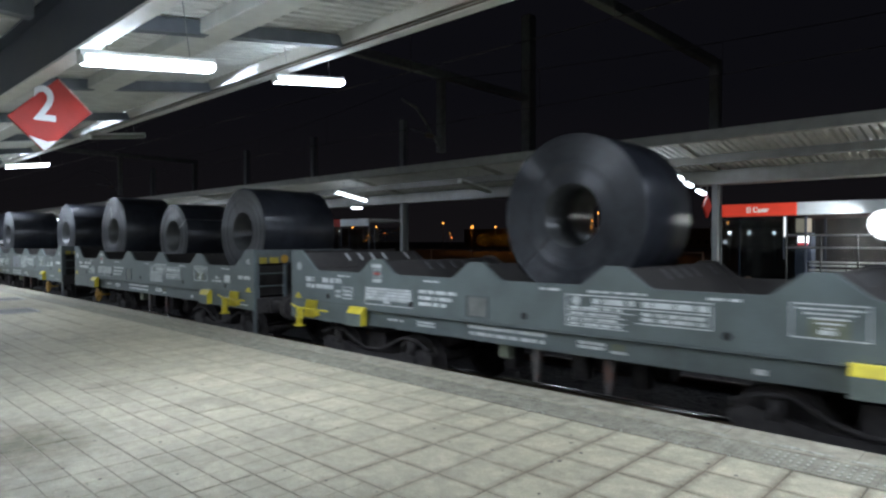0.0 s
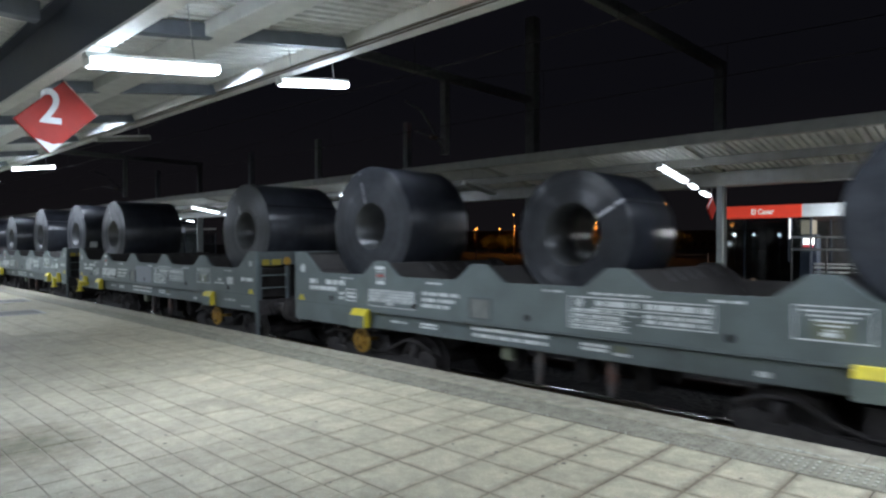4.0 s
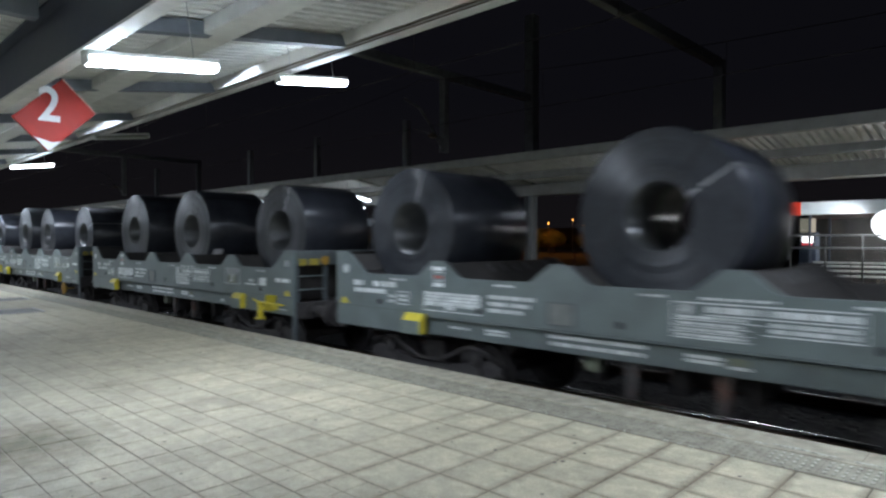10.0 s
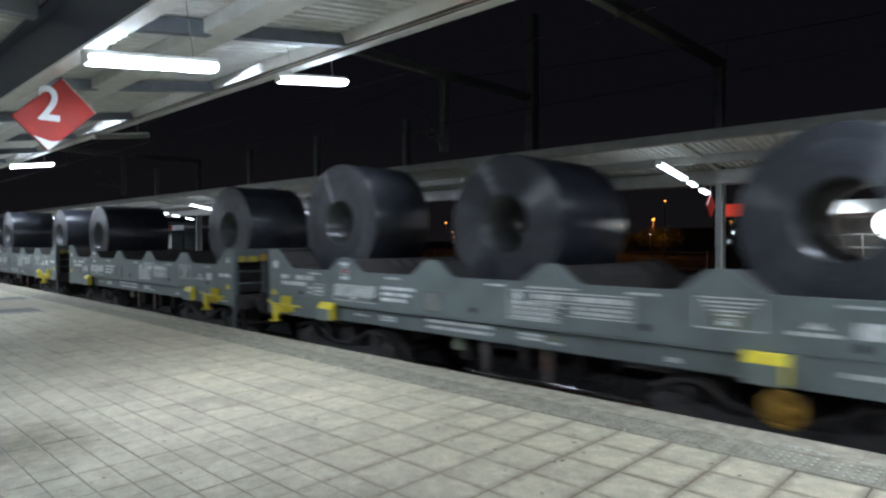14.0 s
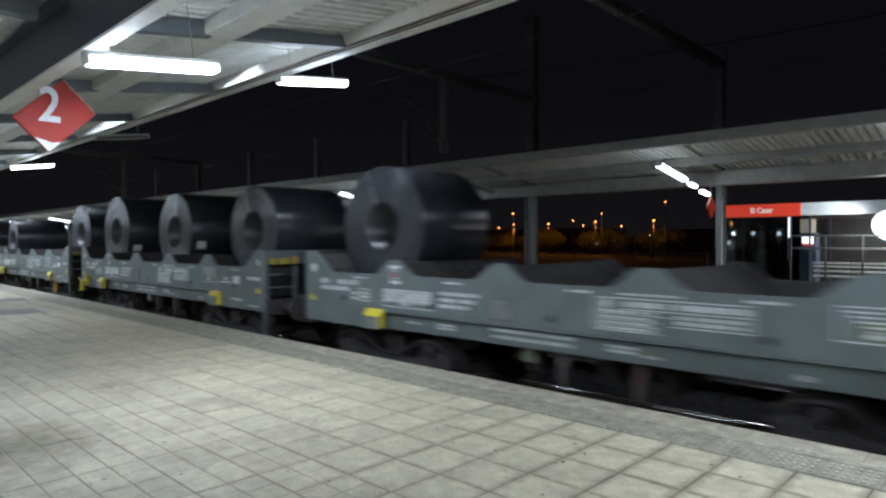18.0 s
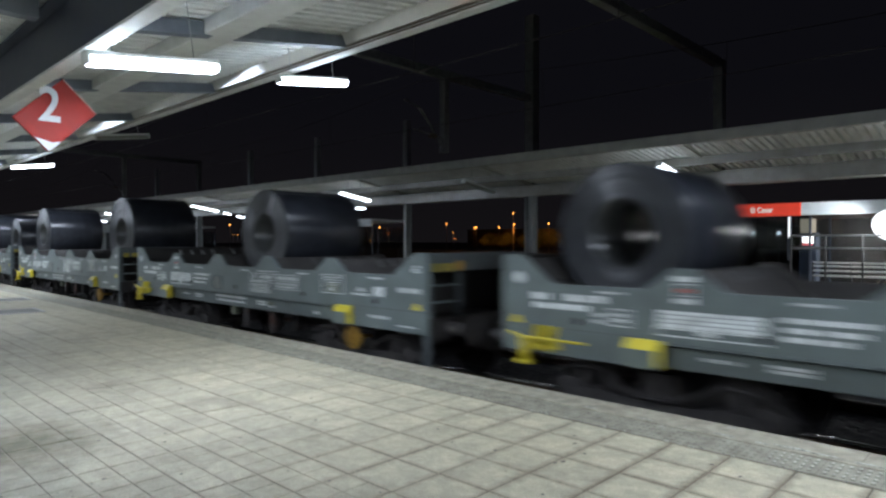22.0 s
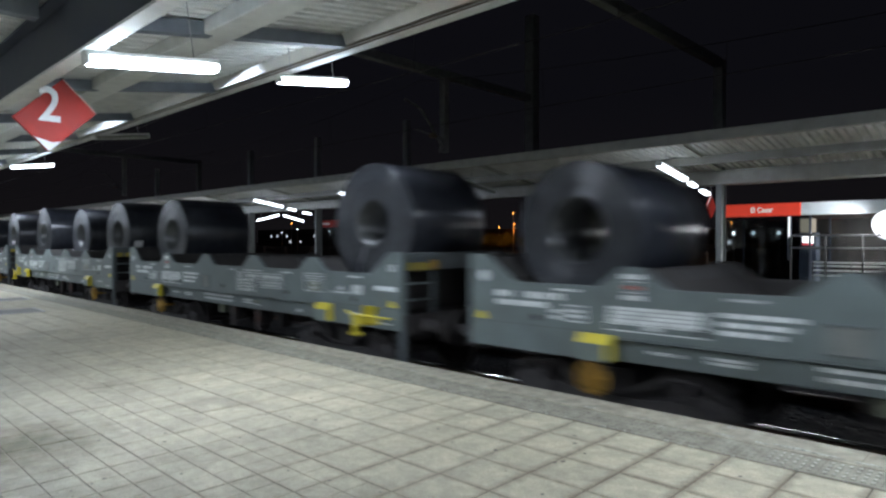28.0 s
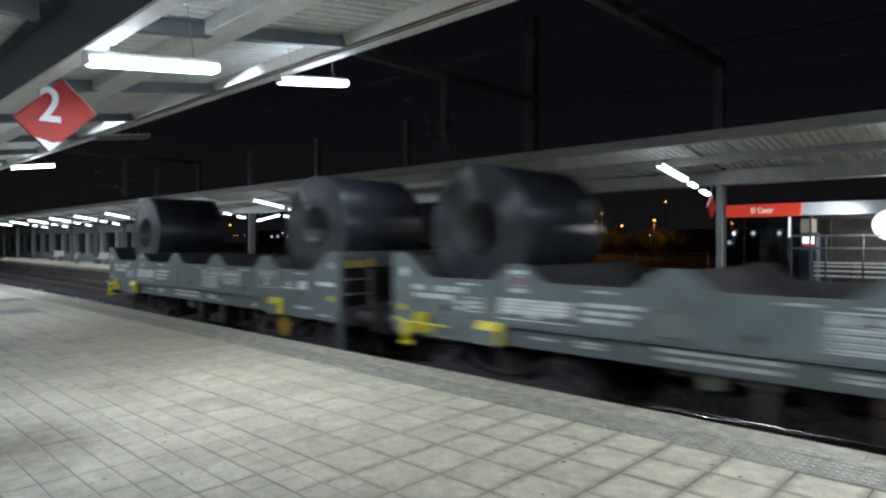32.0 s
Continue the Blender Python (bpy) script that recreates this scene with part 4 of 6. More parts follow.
for i in range(15):
    x = -98.5 + 3.65 * i
    part("pier", bbox(x - 0.45, x + 0.45, 18.75, 22.0, 0.551, 2.449, 0), GREY_GREEN, room)
    if i < 14:
        win = part("window", bbox(x + 0.46, x + 3.19, 19.0, 19.04, 0.552, 2.448, 0), DARK_STEEL, room, "dark window frame")
        part("pane", bbox(x + 0.53, x + 3.12, 18.985, 18.998, 0.62, 2.38, 0), GAP_GLASS, win, "dark glass")


def tube_lamp(p, q):
    """A bare fluorescent tube on a tray, from p to q, under the back of the canopy."""
    l = thing("fluorescent_lamp", "lit bare fluorescent tube hung aslant under the far canopy", "ceiling lamp", "tubes under the far canopy", at=Matrix.Translation(Vector(p)))
    d = Vector(q) - Vector(p)
    bm = bmesh.new()
    tube(bm, (0, 0, 0), d, 0.035, 10)
    part("tube", bm, TUBE_FAR, l, "glowing white tube")
    bm = bmesh.new()
    tube(bm, Vector((0, 0, 0.05)), d + Vector((0, 0, 0.05)), 0.014, 8)
    part("tray", bm, GALV, l)
    for u in (0.2, 0.8):
        bm = bmesh.new()
        tube(bm, d * u + Vector((0, 0, 0.05)), Vector((d.x * u, d.y * u, 3.425 - p[2])), 0.008, 6)
        part("hanger_rod", bm, GALV, l)


tube_lamp((-30.65, 17.6, 2.79), (-28.5, 17.6, 3.03))
tube_lamp((-28.0, 17.6, 2.99), (-26.3, 17.6, 2.66))


# ---- clock and notice board on the far platform ----
clock = thing("platform_clock", "round lit clock with a pale teal face under the canopy", "clock", at=pose(-38.7, 15.48, 2.96))
bm = bmesh.new()
tube(bm, (-0.05, 0, 0), (0.05, 0, 0), 0.27, 28)
part("rim", bm, DARK_STEEL, clock, "dark round rim")
bm = bmesh.new()
tube(bm, (0.051, 0, 0), (0.056, 0, 0), 0.235, 28)
part("face", bm, glow("clock_face_light", (0.42, 0.85, 0.80), 0.45), clock, "pale teal glowing face")
part("pointer", bbox(0.057, 0.061, -0.010, 0.010, -0.02, 0.15, 0), DARK_STEEL, clock, "dark pointer")
part("pointer", bbox(0.062, 0.066, -0.01, 0.11, -0.010, 0.010, 0), DARK_STEEL, clock, "dark pointer")
bm = bmesh.new()
tube(bm, (0, 0, 0.27), (0, 0, 0.60), 0.018, 8)
part("hanger_rod", bm, GALV, clock)
board = thing("notice_board", "white upright notice board on a grey post", "notice board", at=pose(-39.4, 16.25, -0.004))
part("post", bbox(-0.03, 0.03, -0.03, 0.03, 0, 2.1, 0.006), GALV, board)
part("panel", bbox(0.032, 0.055, -0.48, 0.48, 1.22, 2.02, 0.006), PLASTIC, board, "white panel")
part("frame", bbox(0.030, 0.062, -0.52, 0.52, 2.025, 2.06, 0.004), GALV, board)


# ---- benches and bins on the far platform ----
def bench(x):
    b = thing("bench", "row of white plastic seats on a steel frame", "bench", "benches on the far platform", at=pose(x, 16.3, 0))
    for i in range(4):
        sx = -1.05 + 0.7 * i
        bm = bmesh.new()
        prism(bm, [(0, 0), (0.5, 0), (0.5, 0.04), (0, 0.04)], 0, 0.42)
        bmesh.ops.translate(bm, verts=bm.verts[:], vec=(sx - 0.25, -0.21, 0.42))
        part("seat", bevelled(bm, 0.012), PLASTIC, b)
        part("backrest", bbox(sx - 0.25, sx + 0.25, 0.20, 0.24, 0.46, 0.86, 0.015), PLASTIC, b)
    part("beam", bbox(-1.35, 1.35, -0.03, 0.03, 0.34, 0.42, 0.005), GALV, b)
    for sx in (-1.0, 1.0):
        part("leg", bbox(sx - 0.03, sx + 0.03, -0.2, 0.2, 0.0, 0.34, 0.005), GALV, b)
    return b


for x in (-44.0, -50.5, -62.0, -33.0):
    bench(x)


def bin_(x):
    b = thing("litter_bin", "pale grey litter bin on the far platform", "litter bin", "bins on the far platform", at=pose(x, 15.9, 0))
    bm = bmesh.new()
    tube(bm, (0, 0, 0.08), (0, 0, 0.80), 0.20, 18, 0.23)
    part("body", bm, PALE, b)
    bm = bmesh.new()
    tube(bm, (0, 0, 0.80), (0, 0, 0.86), 0.24, 18, 0.20)
    part("rim", bm, GALV, b)
    bm = bmesh.new()
    tube(bm, (0, 0, 0), (0, 0, 0.08), 0.16, 12)
    part("foot", bm, GALV, b)


for x in (-41.5, -55.0, -27.2):
    bin_(x)


# ---- shrubs behind the far platform ----
def shrubs():
    rnd = random.Random(8)
    verts, faces = [], []
    for n in range(6200):
        x, y = (rnd.uniform(-40, -8.6), rnd.uniform(17.7, 18.3)) if n < 4800 else (rnd.uniform(-6.4, 2.4), rnd.uniform(18.02, 18.3))
        z = rnd.uniform(-0.6 if n < 4800 else -0.1, 0.52 + 0.18 * math.sin(x * 1.7) + 0.1 * math.sin(x * 4.1))
        a, t, s = rnd.uniform(0, 6.28), rnd.uniform(-1.2, 1.2), rnd.uniform(0.05, 0.11)
        u = Vector((math.cos(a), math.sin(a), 0)) * s
        v = Vector((-math.sin(a) * math.sin(t), math.cos(a) * math.sin(t), math.cos(t))) * s * 0.6
        n, c = len(verts), Vector((x, y, z))
        verts += [c - u, c + v, c + u, c - v]
        faces.append((n, n + 1, n + 2, n + 3))
    me = bpy.data.meshes.new("shrubs")
    me.from_pydata(verts, [], faces)
    me.materials.append(HEDGE)
    return tagged(new("shrubs", me), "dry brownish shrubs behind the far platform", "shrubs", kind="stuff")


shrubs()
back_fence = thing("fence", "dark wire fence on posts behind the far platform", "fence")
for i in range(20):
    x = -8.0 - 2.5 * i
    bm = bmesh.new()
    tube(bm, (x, 20.9, -1.0), (x, 20.9, 1.35), 0.03, 8)
    part("post", bm, RUST, back_fence)
for z in (0.2, 0.75, 1.3):
    bm = bmesh.new()
    tube(bm, (-55.5, 20.9, z), (-8, 20.9, z), 0.012, 6)
    part("wire", bm, RUST, back_fence)


# ---- the town beyond: street lamps, trees, dark buildings ----
def street_lamp(x, y, z, material, size, label, paint=None):
    l = thing("street_lamp", label, "street lamp", "street lamps beyond the station", at=pose(x, y, -1.0))
    top = z + 1.0
    bm = bmesh.new()
    tube(bm, (0, 0, 0), (0, 0, top), 0.11, 8, 0.07)
    part("pole", bm, paint or GALV, l)
    bm = bmesh.new()
    for k in range(6):
        a, b = math.pi * k / 6, math.pi * (k + 1) / 6
        tube(bm, (0, 0, top - size * math.cos(a)), (0, 0, top - size * math.cos(b)), max(0.01, size * math.sin(a)), 12, max(0.01, size * math.sin(b)), cap=False)
    part("lantern", bm, material, l, "glowing lantern")


def beyond(yaw_px, rise, far):
    """A place in the distance: how far to the side and up it lies per metre, and how far off."""
    return -yaw_px * far, far, 1.70 + rise * far


FAR_LAMPS = [
    ("S", 0.945, 0.0382, 152, 0.71), ("S", 0.925, 0.0171, 300, 0.90), ("R", 0.920, 0.0061, 300, 0.90), ("S", 0.859, 0.0295, 197, 0.88),
    ("S", 0.799, 0.0274, 211, 0.90), ("R", 0.803, 0.0115, 300, 0.90), ("R", 0.818, 0.0058, 300, 0.90), ("S", 0.763, 0.0549, 106, 0.50),
    ("S", 0.693, 0.0183, 300, 0.90), ("R", 0.661, 0.0085, 300, 0.90), ("R", 0.649, 0.0074, 300, 0.90), ("S", 0.633, 0.0135, 300, 0.90),
    ("S", 0.626, 0.0383, 151, 0.67), ("S", 0.604, 0.0286, 203, 0.80), ("S", 0.567, 0.0490, 118, 0.46), ("R", 0.545, 0.0089, 300, 0.81),
    ("S", 0.529, 0.0263, 220, 0.84), ("S", 0.451, 0.0649, 89, 0.33), ("R", 0.458, 0.0084, 300, 0.89), ("S", 0.413, 0.0145, 300, 0.90),
    ("S", 0.346, 0.0276, 210, 0.75), ("S", 1.260, 0.0335, 172, 0.90), ("S", 1.168, 0.0329, 176, 0.90), ("S", 1.198, 0.0125, 300, 0.90),
    ("S", 1.205, 0.0012, 300, 0.80), ("R", 1.135, 0.0189, 300, 0.90), ("S", 1.911, 0.0531, 109, 0.80), ("S", 1.889, 0.0200, 290, 0.90),
    ("S", 1.863, 0.0198, 293, 0.90), ("S", 1.817, 0.0195, 297, 0.90), ("S", 1.648, 0.0217, 267, 0.90), ("S", 4.287, 0.0694, 84, 0.90),
    # cold ones at 0.343, 0.315 and 0.280 stand for reflections in the shelter glass
    ("C", 0.476, 0.0094, 90, 0.17), ("C", 0.343, 0.0120, 90, 0.62), ("C", 0.315, 0.0118, 90, 0.62), ("C", 0.280, 0.0115, 90, 0.62),
    ("C", 1.314, 0.0249, 90, 0.35), ("C", 3.045, 0.0228, 90, 0.68), ("R", 0.574, 0.0110, 300, 0.70),
    ("C", 1.372, 0.0230, 90, 0.42), ("S", 1.552, 0.0500, 120, 0.60), ("C", 1.523, 0.0320, 90, 0.34), ("C", 1.602, 0.0245, 90, 0.30),
]
KINDS = {"S": (SODIUM, "sodium street lamp glowing orange"), "R": (SODIUM_RED, "distant dim reddish street lamp"), "C": (COLD, "distant cold white street lamp")}
for kind, side, rise, far, size in FAR_LAMPS:
    street_lamp(*beyond(side, rise, far), KINDS[kind][0], size * (0.34 if kind == "C" else 0.31), KINDS[kind][1])


def tree(x, y, h, spread, seed):
    rnd = random.Random(seed)
    t = thing("tree", "leafy tree lit orange by street lamps", "tree", "trees beyond the station", at=pose(x, y, -1.0))
    bm = bmesh.new()
    tube(bm, (0, 0, 0), (0.05 * h, 0, h * 0.45), 0.03 * h, 9, 0.02 * h)
    limbs = []
    for k in range(6):
        a = 1.05 * k + rnd.uniform(-0.3, 0.3)
        e = Vector((math.cos(a) * spread * 0.6, math.sin(a) * spread * 0.6, h * rnd.uniform(0.6, 0.85)))
        tube(bm, (0.04 * h, 0, h * rnd.uniform(0.3, 0.45)), e, 0.014 * h, 6, 0.005 * h)
        limbs.append(e)
    part("trunk", bm, BARK, t, "tapered trunk with limbs")
    verts, faces = [], []
    for e in limbs + [Vector((0, 0, h * 0.85)), Vector((0, 0, h * 0.65))]:
        for _ in range(260):
            d = Vector((rnd.gauss(0, 1), rnd.gauss(0, 1), rnd.gauss(0, 0.8)))
            c = e + d.normalized() * spread * 0.75 * rnd.random() ** 0.6
            s = rnd.uniform(0.10, 0.24)
            u = Vector((rnd.gauss(0, 1), rnd.gauss(0, 1), rnd.gauss(0, 1))).normalized()
            v = u.orthogonal().normalized() * s * 0.6
            n = len(verts)
            verts += [c - u * s, c + v, c + u * s, c - v]
            faces.append((n, n + 1, n + 2, n + 3))
    me = bpy.data.meshes.new("crown")
    me.from_pydata(verts, [], faces)
    me.materials.append(LEAF)
    part("crown", me, LEAF, t, "uneven crown of small leaves")


for x, y, h, sp, seed in ((-83, 118, 4.4, 2.4, 1), (-88, 121, 3.8, 2.0, 2), (-66, 112, 4.0, 2.2, 3), (-62, 114, 4.6, 2.6, 4), (-57, 110, 3.6, 2.0, 5), (-107, 130, 3.8, 2.2, 6), (-46, 106, 4.0, 2.3, 7), (-75, 125, 3.6, 2.0, 8), (-150, 120, 4.5, 2.6, 9), (-92, 117, 4.2, 2.3, 10), (-78, 117, 4.2, 2.2, 11), (-51, 108, 4.4, 2.4, 12)):
    tree(x, y, h, sp, seed)
# fill lights that brighten the trees, each given a made-up lamp post
for x, y, z, e in ((-86, 113, 4.9, 1300), (-62, 107, 4.9, 1000), (-48, 102, 4.7, 500), (-108, 125, 4.5, 650), (-76, 112, 4.9, 900)):
    pl = bpy.data.lights.new("tree_fill_light", "POINT")
    pl.energy, pl.color, pl.shadow_soft_size = e, (1.0, 0.36, 0.06), 0.3
    po = new("tree_fill_light", pl)
    po.matrix_basis = pose(x, y, z)
    street_lamp(x, y, z + 0.55, SODIUM, 0.16, "added sodium lamp that lights the trees orange", BARK)


def block(x0, x1, y0, y1, h, seed):
    rnd = random.Random(seed)
    b = thing("apartment_building", "dark distant building with a few dim windows", "building", "buildings beyond the station")
    part("wall", bbox(x0, x1, y0, y1, -1.0, h, 0), DARK_WALL, b)
    part("roof", bbox(x0 - 0.3, x1 + 0.3, y0 - 0.3, y1 + 0.3, h + 0.005, h + 0.4, 0), DARK_WALL, b)
    n = int((x1 - x0) / 3.2)
    for i in range(n):
        for j in range(int((h - 1) / 3)):
            x, z = x0 + 1.2 + i * 3.2, 0.6 + 3 * j
            part("window", bbox(x, x + 1.3, y0 - 0.03, y0 - 0.005, z, z + 1.3, 0), WARM_WINDOW if rnd.random() < 0.05 else GAP, b, "dim window")


block(-330, -250, 190, 205, 7.5, 1)
block(-190, -120, 215, 230, 6.5, 2)
block(-105, -60, 240, 255, 6.0, 3)

# ---- the train: coil wagons, all of one build ----
HALF = 5.35            # half the length of a wagon's body
WIDE = 1.40            # half its width
SADDLES = [-4.02, -2.01, 0.0, 2.01, 4.02]
TROUGH, PEAK, END_TOP, BED = 1.835, 2.065, 2.18, 1.61     # heights over the rail
LOW, MID_LOW, SILL = 0.99, 1.285, 1.00
RIM = 2.14              # highest on the far side


def side_outline():
    pts = [(-HALF, LOW), (-HALF, END_TOP)]
    for i, c in enumerate(SADDLES):
        top_l = END_TOP if i == 0 else PEAK
        top_r = END_TOP if i == 4 else PEAK
        wl = 0.60 + 0.32 * (top_l - TROUGH) / 0.24
        wr = 0.60 + 0.32 * (top_r - TROUGH) / 0.24
        wl, wr = min(wl, 1.04 if i == 0 else 0.89), min(wr, 1.04 if i == 4 else 0.89)
        pts += [(c - wl, top_l), (c - 0.62, TROUGH + 0.03), (c - 0.55, TROUGH), (c + 0.55, TROUGH), (c + 0.62, TROUGH + 0.03), (c + wr, top_r)]
    pts += [(HALF, END_TOP), (HALF, LOW), (3.42, LOW), (3.42, MID_LOW), (-3.42, MID_LOW), (-3.42, LOW)]
    return pts


def bars(bm, u0, u1, z0, z1, rows, y, gap=0.4, words=0, rnd=None):
    """Unreadable writing: rows of plain bars between x = u0..u1, z = z0..z1, 2 mm proud of the plate at y."""
    step = (z1 - z0) / rows
    for r in range(rows):
        za, zb = z1 - (r + 1) * step + step * gap * 0.5, z1 - r * step - step * gap * 0.5
        x = u0
        while x < u1 - 0.02:
            w = (u1 - u0) if not words else rnd.uniform(0.08, 0.26)
            e = min(u1, x + w)
            box(bm, x, e, y - 0.003, y, za, zb)
            x = e + (rnd.uniform(0.025, 0.05) if words else 0.02)


def framed(bm, u0, u1, z0, z1, y, t=0.016):
    for a, b, c, d in ((u0, u1, z1 - t, z1), (u0, u1, z0, z0 + t), (u0, u0 + t, z0 + t, z1 - t), (u1 - t, u1, z0 + t, z1 - t)):
        box(bm, a, b, y - 0.003, y, c, d)


def build_wagon():
    rnd = random.Random(11)
    w = tagged(new("coil_wagon"), "blue-grey steel coil wagon with five cradles and yellow fittings", "freight wagon", "wagons of the coil train")
    outline = side_outline()
    for s in (-1, 1):
        bm = bmesh.new()
        y0, y1 = (-WIDE, -WIDE + 0.05) if s < 0 else (WIDE - 0.05, WIDE)
        prism(bm, outline if s < 0 else [(x, min(z, RIM)) for x, z in outline], y0, y1)
        wall = part("side_wall", bm, BODY if s < 0 else INNER, w, "blue-grey side plate cut out in five cradles" if s < 0 else "dark side plate cut out in five cradles")
        # ledge over the sill, and the sill itself
        y = s * WIDE
        part("ledge", bbox(-3.42, 3.42, min(y, y - s * 0.10), max(y, y - s * 0.10) + 0.0, MID_LOW - 0.03, MID_LOW - 0.002, 0.004), BODY2, w)
        part("side_sill", bbox(-3.44, 3.44, min(y - s * 0.09, y - s * 0.19), max(y - s * 0.09, y - s * 0.19), SILL, MID_LOW - 0.05, 0.01), BODY2, w, "blue-grey longitudinal sill")
        # black strip paints the shadow line between ledge and sill
        part("shadow_gap_strip", bbox(-3.44, 3.44, min(y - s * 0.13, y - s * 0.19), max(y - s * 0.13, y - s * 0.19), MID_LOW - 0.05, MID_LOW - 0.03, 0), BLACK, w)
        # seam and lifting holes of the side plate
        for a, b in ((-HALF + 0.02, -3.44), (3.44, HALF - 0.02)):
            part("plate_joint", bbox(a, b, min(y, y + s * 0.004), max(y, y + s * 0.004), 1.308, 1.318, 0), END_GREY, wall, "dark plate joint")
        # holes are black discs that paint the dark inside them
        bm = bmesh.new()
        for u in (-4.26, -2.25, -0.21, 2.22, 4.2):
            disc(bm, min(y, y + s * 0.004), max(y, y + s * 0.004), 0.045, 16, u, 1.415)
        tagged(part("lashing_hole", bm, GAP, wall, "dark lashing holes"), kind="stuff")
    # cradles
    for i, c in enumerate(SADDLES):
        bm = bmesh.new()
        za, zb = 2.13 if i == 0 else 2.03, 2.13 if i == 4 else 2.03
        ua, ub = 0.93 + (za - 2.03) * 1.1, 0.93 + (zb - 2.03) * 1.1
        outer = [(c - ua, za), (c - 0.45, BED), (c + 0.45, BED), (c + ub, zb), (c + ub + 0.06, zb), (c + 0.48, BED - 0.05), (c - 0.48, BED - 0.05), (c - ua - 0.06, za)]
        prism(bm, outer, -WIDE + 0.055, WIDE - 0.055)
        cr = part("cradle", bm, INNER, w, "dark cradle lining")
        bm = bmesh.new()
        for k in range(5):
            y = -0.45 + 0.30 * k + (0.30 if k == 4 else 0)
            q = [(c - ua + 0.025, za - 0.020), (c - ua + 0.16, za - 0.140)]
            a = [bm.verts.new((q[0][0], y, q[0][1])), bm.verts.new((q[1][0], y, q[1][1])), bm.verts.new((q[1][0], y + 0.05, q[1][1])), bm.verts.new((q[0][0], y + 0.05, q[0][1]))]
            b = [bm.verts.new(p.co + Vector((0.004, 0, 0.005))) for p in a]
            bm.faces.new(a[::-1])
            bm.faces.new(b)
            for j in range(4):
                bm.faces.new((a[j], a[(j + 1) % 4], b[(j + 1) % 4], b[j]))
        tagged(part("gauge_mark", bm, WORN_MARK if i == 0 else DIMMED_MARK, cr, "white tick marks"), kind="stuff")
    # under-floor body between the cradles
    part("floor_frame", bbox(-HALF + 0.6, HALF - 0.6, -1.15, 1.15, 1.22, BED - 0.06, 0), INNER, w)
    part("inner_skin", bbox(-HALF + 0.08, HALF - 0.08, WIDE - 0.075, WIDE - 0.055, 1.22, TROUGH - 0.02, 0), INNER, w, "dark inner face of the side plate")
    part("centre_beam", bbox(-HALF + 0.2, HALF - 0.2, -0.35, 0.35, 0.88, 1.22, 0.01), BLACK, w)
    # ends: top beam, posts, ladder, headstock, step, buffers, hook
    for e in (-1, 1):
        x = e * HALF
        a, b = min(x, x - e * 0.07), max(x, x - e * 0.07)
        top = part("end_beam", bbox(a, b, -WIDE + 0.055, 1.02, 1.90, END_TOP - 0.01, 0.008), END_GREY, w, "grey end beam with yellow marks")
        back = x - e * 0.076
        part("beam_lining", bbox(min(back, back - e * 0.008), max(back, back - e * 0.008), -WIDE + 0.06, 1.02, 1.885, END_TOP - 0.006, 0), INNER, top, "dark inner face of the end beam")
        ff = x + e * 0.001
        bm = bmesh.new()
        for y0, y1 in ((-1.28, -1.12), (-1.06, -0.86)):
            box(bm, min(ff, ff + e * 0.004), max(ff, ff + e * 0.004), y0, y1, 1.90, 2.02)
        part("yellow_mark", bm, DULL_YELLOW, top, "yellow marker patches")
        bm = bmesh.new()
        tube(bm, (ff, -0.72, 1.98), (ff + e * 0.01, -0.72, 1.98), 0.085, 20)
        part("round_mark", bm, ORANGE, top, "orange round marker")
        inner = x - e * 0.55
        part("end_bulkhead", bbox(min(inner, inner - e * 0.05), max(inner, inner - e * 0.05), -WIDE + 0.055, WIDE - 0.055, 1.22, 1.88, 0), INNER, w)
        for y in (-0.68, 0.40, 0.98, -1.30):
            part("end_post", bbox(min(x - e * 0.02, x - e * 0.09), max(x - e * 0.02, x - e * 0.09), y - 0.035, y + 0.035, 1.22, 1.88, 0.005), END_GREY, w)
        for z in (1.45, 1.70):
            bm = bmesh.new()
            tube(bm, (x - e * 0.03, -1.28, z), (x - e * 0.03, -0.70, z), 0.014, 8)
            part("handrail", bm, BODY, w, "pale end handrail")
        head = part("headstock", bbox(min(x, x - e * 0.14), max(x, x - e * 0.14), -WIDE + 0.055, WIDE - 0.055, 0.92, 1.22, 0.01), BLACK, w, "grimy headstock beam")
        if e > 0:
            part("end_step", bbox(x - 0.11, x + 0.01, -WIDE + 0.03, -WIDE + 0.07, 0.42, 0.985, 0.008), END_GREY, w, "hanging end step plate")
            part("step_tread", bbox(x - 0.10, x + 0.25, -WIDE + 0.02, -WIDE + 0.30, 0.39, 0.42, 0.004), BLACK, w)
        for y in (-0.96, 0.96):
            bm = bmesh.new()
            tube(bm, (x, y, 1.06), (x + e * 0.40, y, 1.06), 0.10, 16)
            tube(bm, (x + e * 0.0, y, 1.06), (x + e * 0.05, y, 1.06), 0.16, 16)
            buf = part("buffer", bm, BLACK, w, "grimy steel buffer")
            bm = bmesh.new()
            tube(bm, (x + e * 0.40, y, 1.06), (x + e * 0.60, y, 1.06), 0.075, 12)
            tube(bm, (x + e * 0.57, y, 1.06), (x + e * 0.61, y, 1.06), 0.235, 24)
            part("buffer_head", bm, BLACK, buf)
        bm = bmesh.new()
        tube(bm, (x, 0, 1.05), (x + e * 0.62, 0, 1.00), 0.045, 8)
        part("coupling", bm, BLACK, w)
        bm = bmesh.new()
        last = Vector((x, 0.35, 0.95))
        for k in range(1, 9):
            u = k / 8
            p = Vector((x + e * 0.62 * u, 0.35, 0.95 - 0.38 * math.sin(math.pi * u * 0.55)))
